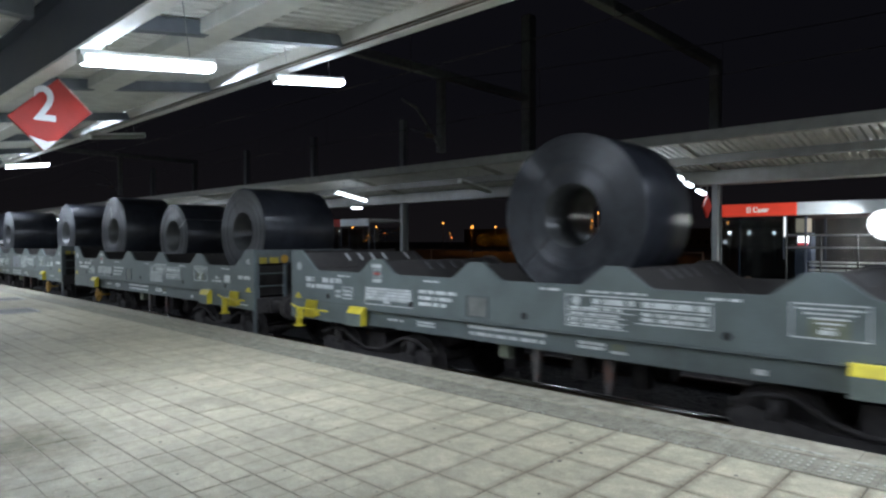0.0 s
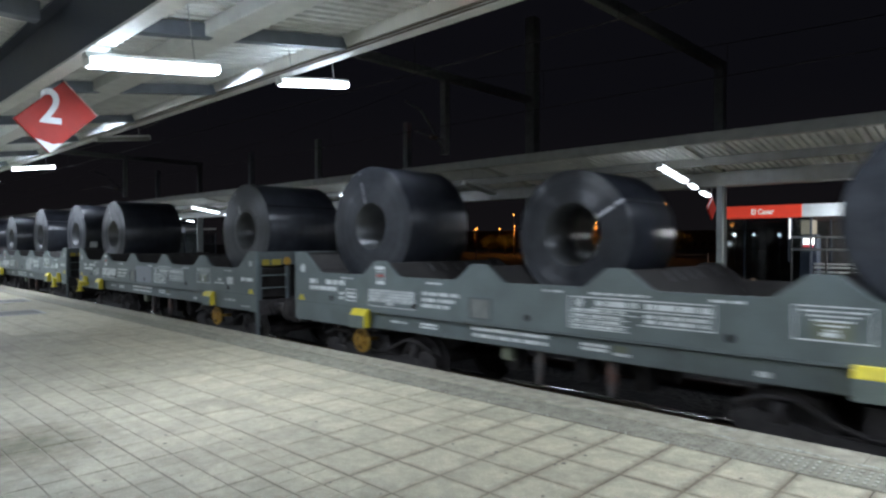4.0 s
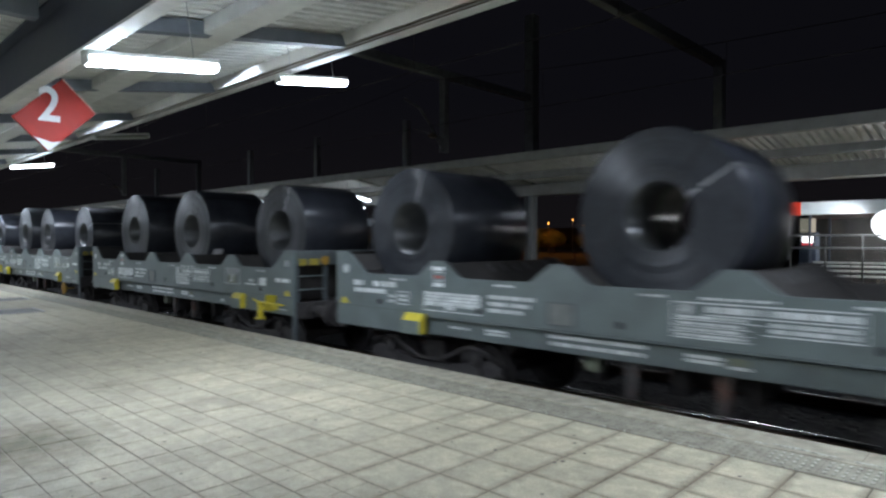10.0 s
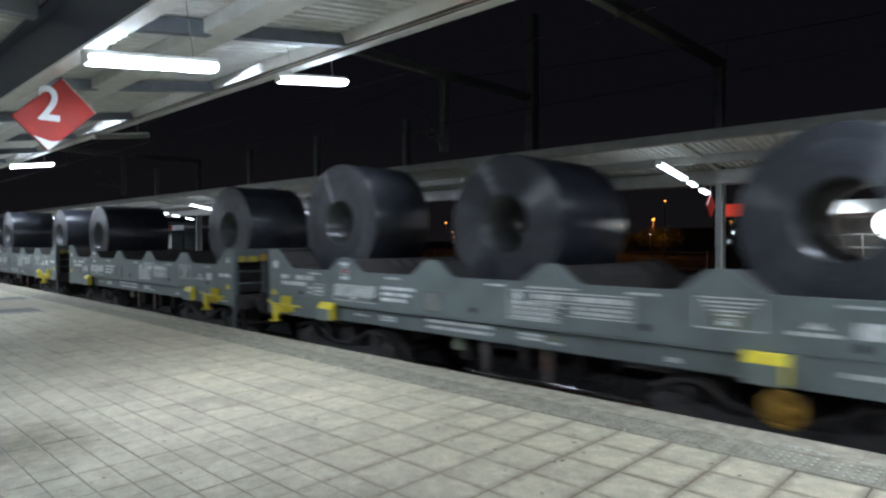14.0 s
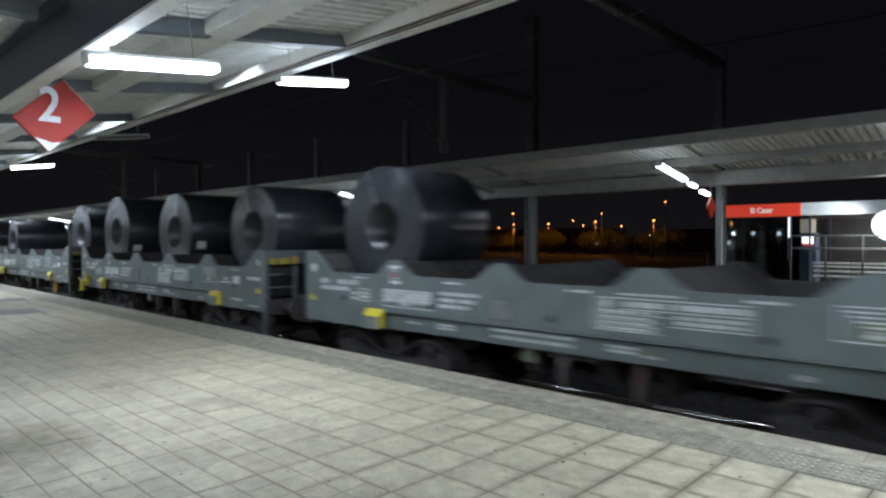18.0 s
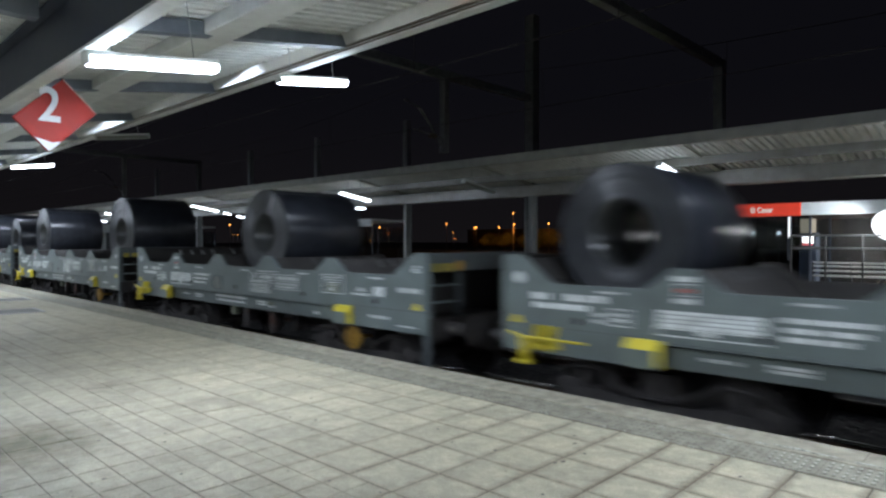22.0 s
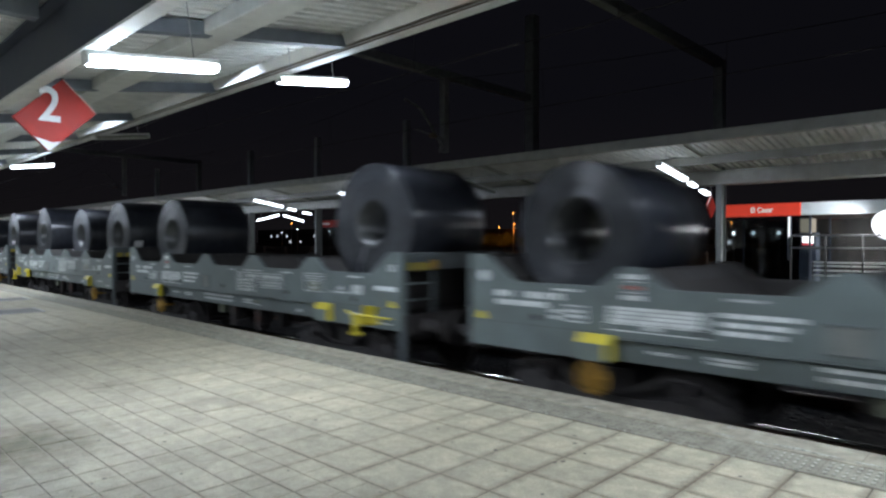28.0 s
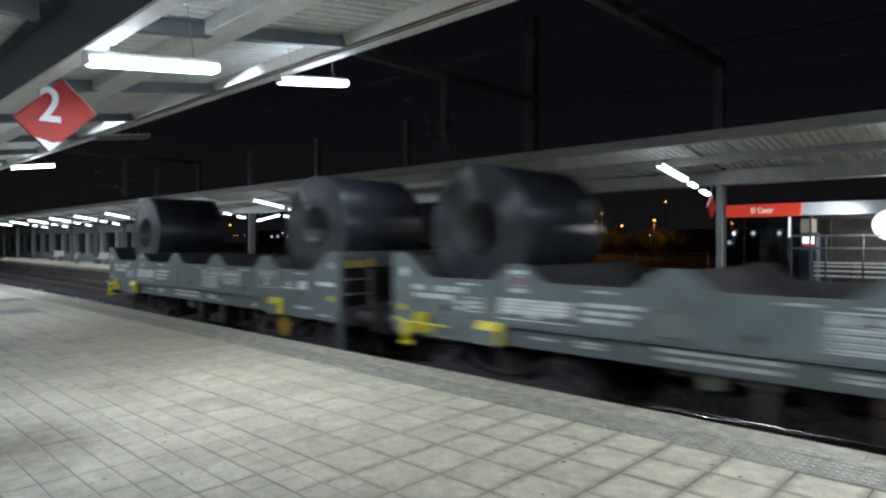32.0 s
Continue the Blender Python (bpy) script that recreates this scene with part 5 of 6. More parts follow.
            tube(bm, last, p, 0.022, 6, cap=False)
            last = p
        bmesh.ops.remove_doubles(bm, verts=bm.verts[:], dist=0.012)
        part("brake_hose", bm, GAP, w)
    # running gear
    for c in (-3.47, 3.47):
        bm = bmesh.new()
        for y in (-1.02, 1.02):
            prism(bm, [(c - 1.35, 0.62), (c - 1.15, 0.70), (c - 0.45, 0.55), (c + 0.45, 0.55), (c + 1.15, 0.70), (c + 1.35, 0.62), (c + 1.35, 0.50), (c + 1.1, 0.46), (c + 0.5, 0.30), (c - 0.5, 0.30), (c - 1.1, 0.46), (c - 1.35, 0.50)], y - 0.06, y + 0.06)
        box(bm, c - 0.2, c + 0.2, -1.0, 1.0, 0.45, 0.86)
        bogie = part("bogie", bm, BLACK, w, "grimy two-axle bogie frame")
        bm = bmesh.new()
        way = [(-1.30, 0.74), (-1.05, 0.84), (-0.75, 0.86), (-0.45, 0.70), (-0.15, 0.60), (0.20, 0.60), (0.50, 0.72), (0.78, 0.85), (1.05, 0.83), (1.32, 0.70)]
        pipe(bm, [(c + u, -1.13, z) for u, z in way], 0.024)
        part("brake_pipe", bm, BLACK, bogie, "curved grimy brake pipe")
        for ax in (c - 0.9, c + 0.9):
            for y in (-1.06, 1.06):
                bm = bmesh.new()
                tube(bm, (ax, y - 0.10, 0.46), (ax, y + 0.10, 0.46), 0.14, 16)
                part("axle_box", bm, BLACK, bogie)
                bm = bmesh.new()
                tube(bm, (ax, y, 0.58), (ax, y, 0.80), 0.085, 10, 0.075)
                part("spring", bm, BLACK, bogie)
    for u in (-0.9, 0.2, 1.0):
        part("brake_gear", bbox(u - 0.10, u + 0.10, -0.80, -0.56, 0.58, 0.90, 0.02), BLACK, w)
    bm = bmesh.new()
    tube(bm, (-0.4, 0.5, 0.62), (0.9, 0.5, 0.62), 0.17, 16)
    part("air_tank", bm, BLACK, w)
    part("hanging_bracket", bbox(-0.78, -0.60, -WIDE + 0.20, -WIDE + 0.34, 0.80, SILL, 0.02), PATCH, w, "dull yellowish valve box")
    for u in (-0.17, 0.84):
        bm = bmesh.new()
        prism(bm, [(u - 0.07, SILL), (u + 0.07, SILL), (u + 0.05, 0.74), (u + 0.02, 0.56), (u - 0.04, 0.56), (u - 0.06, 0.74)], -WIDE + 0.20, -WIDE + 0.26)
        part("hanging_bracket", bevelled(bm, 0.006), SCUFFED, w, "scuffed rusty bracket")
    # yellow casings over the end valves
    for u in (-3.44, 3.44):
        bm = bmesh.new()
        f = -WIDE
        # cross-section in y, z with a sloping lid, drawn out along x
        pts = [(f + 0.01, 1.01), (f - 0.115, 1.01), (f - 0.115, 1.205), (f - 0.05, 1.30), (f + 0.01, 1.30)]
        a = [bm.verts.new((u - 0.185, y, z)) for y, z in pts]
        b = [bm.verts.new((u + 0.185, y, z)) for y, z in pts]
        bm.faces.new(a)
        bm.faces.new(b[::-1])
        for k in range(5):
            bm.faces.new((a[(k + 1) % 5], a[k], b[k], b[(k + 1) % 5]))
        cas = part("valve_casing", bevelled(bm, 0.006), YELLOW, w, "yellow valve casing with a sloping lid")
        part("casing_front", bbox(u - 0.187, u + 0.170, -WIDE - 0.122, -WIDE - 0.113, 1.005, 1.198, 0), CASING, cas, "grey-green front plate")
    # stencilled inscriptions of the side, as plain bars
    f = -WIDE
    def ins(name, fn, material=STENCIL, label=""):
        bm = bmesh.new()
        fn(bm)
        tagged(part(name, bm, material, w, label), kind="stuff")
    ins("wagon_mark", lambda bm: (bars(bm, -4.90, -4.66, 1.635, 1.735, 1, f, 0.2, 1, rnd), bars(bm, -4.42, -3.90, 1.635, 1.735, 1, f, 0.2, 1, rnd), bars(bm, -4.88, -4.06, 1.53, 1.615, 1, f, 0.2, 1, rnd)), STENCIL, "white stencilled marks")
    ins("round_mark", lambda bm: disc(bm, f - 0.003, f, 0.075, 20, -5.10, 1.90), STENCIL, "white round mark")
    for c in SADDLES:
        ins("cradle_mark", lambda bm, c=c: bars(bm, c + 0.02, c + 0.34, 1.755, 1.785, 1, f, 0.1, 1, rnd))
    ins("data_table", lambda bm: (box(bm, -3.28, -2.24, f - 0.002, f, 1.45, 1.625), framed(bm, -3.30, -2.22, 1.355, 1.445, f, 0.014), bars(bm, -2.86, -2.70, 1.385, 1.43, 1, f, 0.1)), STENCIL, "white data table")
    ins("table_line", lambda bm: [box(bm, -3.26, -2.26, f - 0.004, f - 0.002, z, z + 0.010) for z in (1.49, 1.535, 1.58)], PALE)
    ins("small_mark", lambda bm: (framed(bm, -3.86, -3.60, 1.40, 1.60, f), bars(bm, -4.06, -3.92, 1.40, 1.55, 2, f, 0.4), bars(bm, -3.82, -3.64, 1.44, 1.56, 2, f, 0.4)))
    ins("peak_mark", lambda bm: (bars(bm, -3.13, -2.87, 1.93, 1.99, 1, f, 0.1, 1, rnd), bars(bm, -3.10, -2.90, 1.70, 1.76, 1, f, 0.1), framed(bm, -3.09, -2.91, 1.78, 1.91, f, 0.01)))
    ins("red_mark", lambda bm: box(bm, -3.08, -2.92, f - 0.003, f, 1.82, 1.86), REDMARK, "small red mark")
    ins("text_block", lambda bm: [bars(bm, -2.08, e, z, z + 0.055, 1, f, 0.1, 1, rnd) for e, z in ((-1.35, 1.59), (-1.43, 1.50), (-1.54, 1.415))])
    blank = part("blank_plate", bbox(-1.14, -0.81, f - 0.008, f, 1.35, 1.60, 0.004), DULL_PLATE, w, "dull grey blank plate")
    for a, b, c, d in ((-1.165, -0.785, 1.602, 1.618), (-1.165, -0.785, 1.332, 1.348), (-1.165, -1.142, 1.348, 1.602), (-0.808, -0.785, 1.348, 1.602)):
        part("plate_frame", bbox(a, b, f - 0.016, f, c, d, 0), END_GREY, blank, "dark plate frame")
    def load_table(bm):
        # an outline with a step in its lower edge, rules and words
        for u0, u1, z0, z1 in ((0.39, 2.08, 1.716, 1.730), (0.39, 0.402, 1.357, 1.716), (2.068, 2.08, 1.45, 1.716), (1.27, 2.068, 1.45, 1.462), (0.402, 1.15, 1.357, 1.369), (1.15, 1.27, 1.54, 1.55)):
            box(bm, u0, u1, f - 0.003, f, z0, z1)
        for z in (1.545, 1.48, 1.42):
            box(bm, 0.402, 1.15, f - 0.003, f, z, z + 0.010)
        box(bm, 0.72, 2.06, f - 0.003, f, 1.60, 1.612)
        bars(bm, 0.74, 1.25, 1.625, 1.70, 1, f, 0.2, 1, rnd)
        bars(bm, 1.34, 2.04, 1.625, 1.70, 1, f, 0.2, 1, rnd)
        bars(bm, 1.34, 2.02, 1.475, 1.585, 2, f, 0.3, 1, rnd)
        for z in (1.375, 1.435, 1.495, 1.56):
            bars(bm, 0.45, 1.10, z, z + 0.035, 1, f, 0.2, 1, rnd)
        bars(bm, 0.68, 1.38, 1.757, 1.785, 1, f, 0.1, 1, rnd)
    ins("load_table", load_table, STENCIL, "white framed load table")
    ins("load_table_mark", lambda bm: disc(bm, f - 0.004, f - 0.0005, 0.055, 16, 0.53, 1.655), STENCIL)
    def wedge(bm):
        for k in range(5):
            box(bm, 2.84 + 0.050 * k, 3.34 - 0.050 * k, f - 0.003, f, 1.732 - 0.042 * k, 1.748 - 0.042 * k)
        framed(bm, 2.78, 3.40, 1.47, 1.79, f, 0.013)
        box(bm, 3.01, 3.15, f - 0.004, f, 1.515, 1.555)
    ins("wedge_table", wedge, STENCIL, "white stepped diagram")
    ins("wedge_patch", lambda bm: box(bm, 2.93, 3.25, f - 0.0025, f, 1.488, 1.66), PATCH, "dull yellow-green patch")
    def tri(bm):
        prism(bm, [(3.74, 1.55), (3.94, 1.55), (3.84, 1.62)], f - 0.003, f)
        bars(bm, 3.62, 4.02, 1.48, 1.52, 1, f, 0.1, 1, rnd)
        box(bm, 4.16, 4.40, f - 0.003, f, 1.49, 1.64)
    ins("jacking_mark", tri)
    ins("end_text", lambda bm: bars(bm, 4.74, 5.24, 1.57, 1.66, 1, f, 0.2, 1, rnd))
    ins("end_small_text", lambda bm: bars(bm, 5.06, 5.18, 1.88, 1.99, 3, f, 0.4))
    g = f + 0.088
    ins("sill_text", lambda bm: (bars(bm, -1.20, 0.05, 1.165, 1.215, 1, g, 0.1), bars(bm, -1.18, 0.03, 1.075, 1.125, 1, g, 0.1, 1, rnd), bars(bm, 0.50, 0.86, 1.09, 1.19, 2, g, 0.3), bars(bm, 0.92, 1.12, 1.075, 1.11, 1, g, 0.1), bars(bm, -2.20, -1.85, 1.09, 1.18, 2, g, 0.3), bars(bm, -2.85, -2.5, 1.12, 1.16, 1, g, 0.1, 1, rnd), bars(bm, 2.44, 2.56, 1.06, 1.12, 1, g, 0.1)))
    ins("sill_patch", lambda bm: box(bm, 0.93, 1.10, g - 0.003, g, 1.115, 1.19), PATCH, "dull yellow-green patch")
    ins("end_sill_text", lambda bm: (bars(bm, 4.05, 4.5, 1.14, 1.20, 1, f, 0.2, 1, rnd), bars(bm, 4.75, 5.1, 1.06, 1.09, 1, f, 0.2)))
    for u in (-5.14, 5.13):
        ins("hazard_mark", lambda bm, u=u: prism(bm, [(u - 0.10, 1.335), (u + 0.10, 1.335), (u + 0.04, 1.43), (u - 0.04, 1.43)], f - 0.003, f), YELLOW, "yellow hazard mark")
    return w


def end_gear():
    """Shared meshes of the yellow brake lever and of the orange hand wheel, about x = 0 at the right end of a wagon."""
    bm = bmesh.new()
    f = -WIDE
    last = None
    for k in range(9):
        x = -1.10 + 1.06 * k / 8
        p = Vector((x, f - 0.14, 1.185 + 0.055 * max(0.0, (-0.88 - x) / 0.22) ** 1.5))
        if last is not None:
            tube(bm, last, p, 0.016, 8, cap=k in (1, 8))
        last = p
    bmesh.ops.remove_doubles(bm, verts=bm.verts[:], dist=0.012)
    bar = mesh("lever_bar", bm, YELLOW)
    bm = bmesh.new()
    tube(bm, (-0.90, f - 0.10, 0.88), (-0.90, f - 0.10, 1.16), 0.060, 14)
    tube(bm, (-0.90, f - 0.10, 0.865), (-0.90, f - 0.10, 0.895), 0.105, 14)
    tube(bm, (-0.90, f - 0.10, 0.99), (-0.90, f - 0.10, 1.02), 0.068, 14)
    tube(bm, (-0.90, f - 0.10, 1.145), (-0.90, f - 0.10, 1.175), 0.062, 14)
    post = mesh("lever_post", bm, YELLOW)
    bm = bmesh.new()
    for k in range(3):
        x = -0.84 + 0.11 * k
        prism(bm, [(x, 1.03), (x + 0.045, 1.03), (x + 0.135, 1.33), (x + 0.085, 1.33)], f - 0.07, f - 0.01)
    box(bm, -0.84, -0.46, f - 0.05, f - 0.0, 1.06, 1.14)
    fins = mesh("lever_guard", bm, YELLOW)
    bm = bmesh.new()
    ring(bm, f + 0.06, f + 0.10, 0.155, 0.195, 28, 0, 0, 0.008)
    for k in range(5):
        a = 2 * math.pi * k / 5
        tube(bm, (0, f + 0.08, 0), (0.16 * math.cos(a), f + 0.08, 0.16 * math.sin(a)), 0.022, 8)
    disc(bm, f + 0.04, f + 0.12, 0.06, 14)
    wheel = mesh("hand_wheel", bm, ORANGE)
    bm = bmesh.new()
    disc(bm, f + 0.125, f + 0.14, 0.15, 24)
    tube(bm, (0, f + 0.14, 0), (0, f + 0.40, 0), 0.03, 8)
    plate = mesh("wheel_backing", bm, ORANGE)
    return bar, post, fins, wheel, plate


def wheel_mesh():
    """One wheel about the y axis, its flange towards +y."""
    prof = [(0.0, -0.08), (0.11, -0.08), (0.11, -0.02), (0.36, -0.025), (0.37, -0.06), (0.455, -0.06), (0.46, 0.04), (0.488, 0.055), (0.488, 0.075), (0.37, 0.075), (0.36, 0.02), (0.11, 0.03), (0.11, 0.08), (0.0, 0.08)]
    bm = bmesh.new()
    n = 36
    rows = [[bm.verts.new((max(q, 0.004) * math.cos(2 * math.pi * i / n), y, max(q, 0.004) * math.sin(2 * math.pi * i / n))) for q, y in prof] for i in range(n)]
    for i in range(n):
        p, q = rows[i], rows[(i + 1) % n]
        for k in range(len(prof) - 1):
            bm.faces.new((p[k], p[k + 1], q[k + 1], q[k]))
    return mesh("wheel", bm, BLACK)


def axle_mesh():
    bm = bmesh.new()
    tube(bm, (0, -1.1, 0), (0, 1.1, 0), 0.075, 12)
    return mesh("wheelset", bm, BLACK)


# what each wagon carries: coils as (cradle, diameter, width), and the gear at its rear and front end
COILS = [
    [(2, 2.14, 1.26)],
    [(0, 2.06, 1.40), (2, 1.70, 1.25), (4, 1.87, 1.75)],
    [(0, 2.00, 1.68), (4, 2.00, 1.75)],
    [(0, 1.88, 1.85), (2, 2.05, 1.61), (4, 2.05, 1.42)],
    [(0, 2.08, 1.30), (2, 1.98, 1.58), (4, 1.88, 1.58)],
    [(0, 2.14, 1.30), (2, 1.94, 1.70), (4, 1.88, 1.62)],
    [(0, 1.82, 1.85), (4, 1.96, 1.50)],
    [(0, 2.00, 1.62), (4, 1.84, 1.85)],
    [(0, 2.06, 1.75), (2, 1.96, 1.70), (4, 1.92, 1.85)],
    [(0, 1.67, 1.85), (4, 1.98, 1.30)],
    [(2, 1.80, 1.85)],
    [(0, 1.99, 1.80), (4, 2.01, 1.80)],
    [(0, 2.00, 1.80), (2, 1.98, 1.85), (4, 1.71, 1.85)],
    [(0, 1.75, 1.80), (2, 1.54, 1.80), (4, 1.90, 1.60)],
    [(0, 1.81, 1.70), (4, 2.05, 1.75)],
    [(0, 2.02, 1.45), (2, 1.85, 1.20), (4, 1.90, 1.56)],
    [(0, 1.84, 1.85), (4, 1.94, 1.75)],
    [(0, 1.94, 1.80), (4, 1.96, 1.85)],
]
GEAR = ["l-", "wl", "lw", "-l", "-l", "lw", "-l", "-l", "l-", "lw", "lw", "lw", "--", "wl", "wl", "lw", "lw", "lw"]
WHEEL_AT = [-3.47 - 0.9, -3.47 + 0.9, 3.47 - 0.9, 3.47 + 0.9]

train_wagons, train_coils, train_wheelsets = [], [], []
first = build_wagon()
gear = end_gear()
wheel_data, axle_data = wheel_mesh(), axle_mesh()
for k in range(18):
    start = pose(-PITCH * k, TRACK1, RAIL)
    w = first if k == 0 else None
    if k == 0:
        w.matrix_basis = start
    else:
        w = copy_thing(first, start)
    train_wagons.append(w)
for k, w in enumerate(train_wagons):
    for end, what in zip((-1, 1), GEAR[k]):
        at = pose(HALF - 0.08, 0, 0) if end > 0 else pose(-HALF + 1.30, 0, 0)
        if what == "l":
            lever = part("lever_post", gear[1], None, w, "yellow brake lever post", at)
            part("lever_bar", gear[0], None, w, "yellow brake lever", at)
            part("lever_guard", gear[2], None, w, "yellow slanted guard bars", at)
        elif what == "w":
            at = pose(end * 3.55, 0, 0.77)
            part("hand_wheel", gear[3], None, w, "orange-yellow hand brake wheel", at)
            part("wheel_backing", gear[4], None, w, "", at)
    for x in WHEEL_AT:
        ws = part("wheelset", axle_data, None, w, "grimy steel wheelset", pose(x, 0, 0.46))
        part("wheel", wheel_data, None, ws, "", pose(0, -GAUGE / 2 - 0.035, 0))
        part("wheel", wheel_data, None, ws, "", pose(0, GAUGE / 2 + 0.035, 0, 0, 0, 180))
        train_wheelsets.append((ws, x))


# one wagon has a stretch of its side painted over
bm = bmesh.new()
prism(bm, [(-0.80, 1.345), (0.16, 1.335), (0.225, 1.40), (0.235, 1.735), (0.20, 1.752), (-0.74, 1.748), (-0.805, 1.69)], -WIDE - 0.0016, -WIDE + 0.001)
part("painted_patch", bm, FRESH_PAINT, train_wagons[2], "lilac-grey painted-over patch")


def coil(d, wide, rnd, tag, bands=None):
    """A coil of sheet steel about the y axis, its middle at the origin, with its straps."""
    r, hole, h = d / 2, rnd.uniform(0.41, 0.425), wide / 2
    c = tagged(new("steel_coil"), "dark rolled sheet-steel coil lying in a wagon cradle", "steel coil", "coils on the train")
    bm = bmesh.new()
    steps = 7
    prof = []
    for i in range(steps + 1):
        prof.append((hole + (r - 0.012 - hole) * i / steps, -h + (rnd.uniform(-0.006, 0.006) if 0 < i < steps else 0)))
    prof += [(r, -h + 0.012), (r, h - 0.012), (r - 0.012, h), (hole, h)]
    rows = []
    n = 72
    for i in range(n):
        a = 2 * math.pi * i / n
        rows.append([bm.verts.new((q * math.cos(a), y, q * math.sin(a))) for q, y in prof])
    for i in range(n):
        p, q = rows[i], rows[(i + 1) % n]
        for k in range(len(prof)):
            l = (k + 1) % len(prof)
            f = bm.faces.new((p[k], p[l], q[l], q[k]))
            end = k < steps or k == len(prof) - 2
            f.material_index = 1 if end else 2 if k == len(prof) - 1 else 0
            f.smooth = not end
    part("winding", bm, [COIL_SIDE, COIL_END, COIL_EYE], c)
    # bright straps near 122 and 60 degrees also stand for lamp streaks
    bands = bands or [(a + rnd.uniform(-12, 12), rnd.random() < 0.3) for a in ([122] if rnd.random() < 0.6 else [60]) + rnd.sample([35, 85, 215, 255, 300], rnd.choice((0, 1)))]
    for a, bright in bands:
        a = radians(a)
        bm = bmesh.new()
        u, v = Vector((math.cos(a), 0, math.sin(a))), Vector((-math.sin(a), 0, math.cos(a)))
        for p0, p1, q in ((hole, r + 0.004, -h - 0.004), (hole, r + 0.004, h + 0.001)):
            vs = [bm.verts.new(u * s + v * t + Vector((0, q + dq, 0))) for dq in (0, 0.003) for s, t in ((p0, -0.018), (p1, -0.018), (p1, 0.018), (p0, 0.018))]
            bm.faces.new(vs[:4])
            bm.faces.new(vs[4:][::-1])
            for j in range(4):
                bm.faces.new((vs[j], vs[(j + 1) % 4], vs[4 + (j + 1) % 4], vs[4 + j]))
        vs = [bm.verts.new(u * s + v * t + Vector((0, q, 0))) for q in (-h, h) for s, t in ((r + 0.001, -0.018), (r + 0.004, -0.018), (r + 0.004, 0.018), (r + 0.001, 0.018))]
        for j in range(4):
            bm.faces.new((vs[j], vs[(j + 1) % 4], vs[4 + (j + 1) % 4], vs[4 + j]))
        part("strap", bm, STRAP if bright else STRAP_DARK, c, "flat steel strap through the eye")
    if tag:
        bm = bmesh.new()
        a = radians(rnd.uniform(-34, -18))
        u, v = Vector((math.cos(a), 0, math.sin(a))), Vector((-math.sin(a), 0, math.cos(a)))
        vs = [bm.verts.new(u * (r + e) + v * t + Vector((0, y, 0))) for e in (0.003, 0.006) for t, y in ((-0.10, -h + 0.15), (0.10, -h + 0.15), (0.10, -h + 0.38), (-0.10, -h + 0.38))]
        bm.faces.new(vs[:4])
        bm.faces.new(vs[4:][::-1])
        for j in range(4):
            bm.faces.new((vs[j], vs[(j + 1) % 4], vs[4 + (j + 1) % 4], vs[4 + j]))
        part("tag", bm, TAG, c, "white paper tag")
    return c


# slack in the couplings: how far each wagon stands ahead of an even pitch
SLACK = [0.02, 0.06, 0.05, 0.06, 0.11, 0.13, 0.11, -0.02, -0.09, -0.05, -0.10, -0.08, -0.04, 0.0, -0.01, 0.05, 0.05, 0.04]
BANDS = {(0, 2): [(222, False)], (1, 0): [(108, True)], (1, 2): [(30, True)], (1, 4): [(118, False)]}    # straps of the first coils: angle, shining
rnd = random.Random(23)
for k, load in enumerate(COILS):
    for cradle, d, wide in load:
        c = coil(d, wide, rnd, k > 2 and rnd.random() < 0.35, BANDS.get((k, cradle)))
        place = Vector((SADDLES[cradle] - SLACK[k], 0, BED + d / 2))
        c.matrix_basis = pose(-PITCH * k, TRACK1, RAIL) @ Matrix.Translation(place)
        train_coils.append((c, k, place))

# ---- paving: tiles, ribbed strip and coping, piece by piece ----


def slab(w, d, h, bev=0.005):
    bm = bmesh.new()
    z = h
    a = [bm.verts.new(p) for p in ((0, 0, 0), (w, 0, 0), (w, d, 0), (0, d, 0))]
    b = [bm.verts.new(p) for p in ((0, 0, z - bev), (w, 0, z - bev), (w, d, z - bev), (0, d, z - bev))]
    c = [bm.verts.new(p) for p in ((bev, bev, z), (w - bev, bev, z), (w - bev, d - bev, z), (bev, d - bev, z))]
    bm.faces.new(c)
    for k in range(4):
        l = (k + 1) % 4
        bm.faces.new((a[k], a[l], b[l], b[k]))
        bm.faces.new((b[k], b[l], c[l], c[k]))
    return bm


def prism_z(bm, x, y, w, d, z0, z1):
    """A low stud with sloping sides."""
    a = [bm.verts.new(p) for p in ((x, y, z0), (x + w, y, z0), (x + w, y + d, z0), (x, y + d, z0))]
    b = [bm.verts.new(p) for p in ((x + 0.006, y + 0.006, z1), (x + w - 0.006, y + 0.006, z1), (x + w - 0.006, y + d - 0.006, z1), (x + 0.006, y + d - 0.006, z1))]
    bm.faces.new(b)
    for k in range(4):
        bm.faces.new((a[k], a[(k + 1) % 4], b[(k + 1) % 4], b[k]))


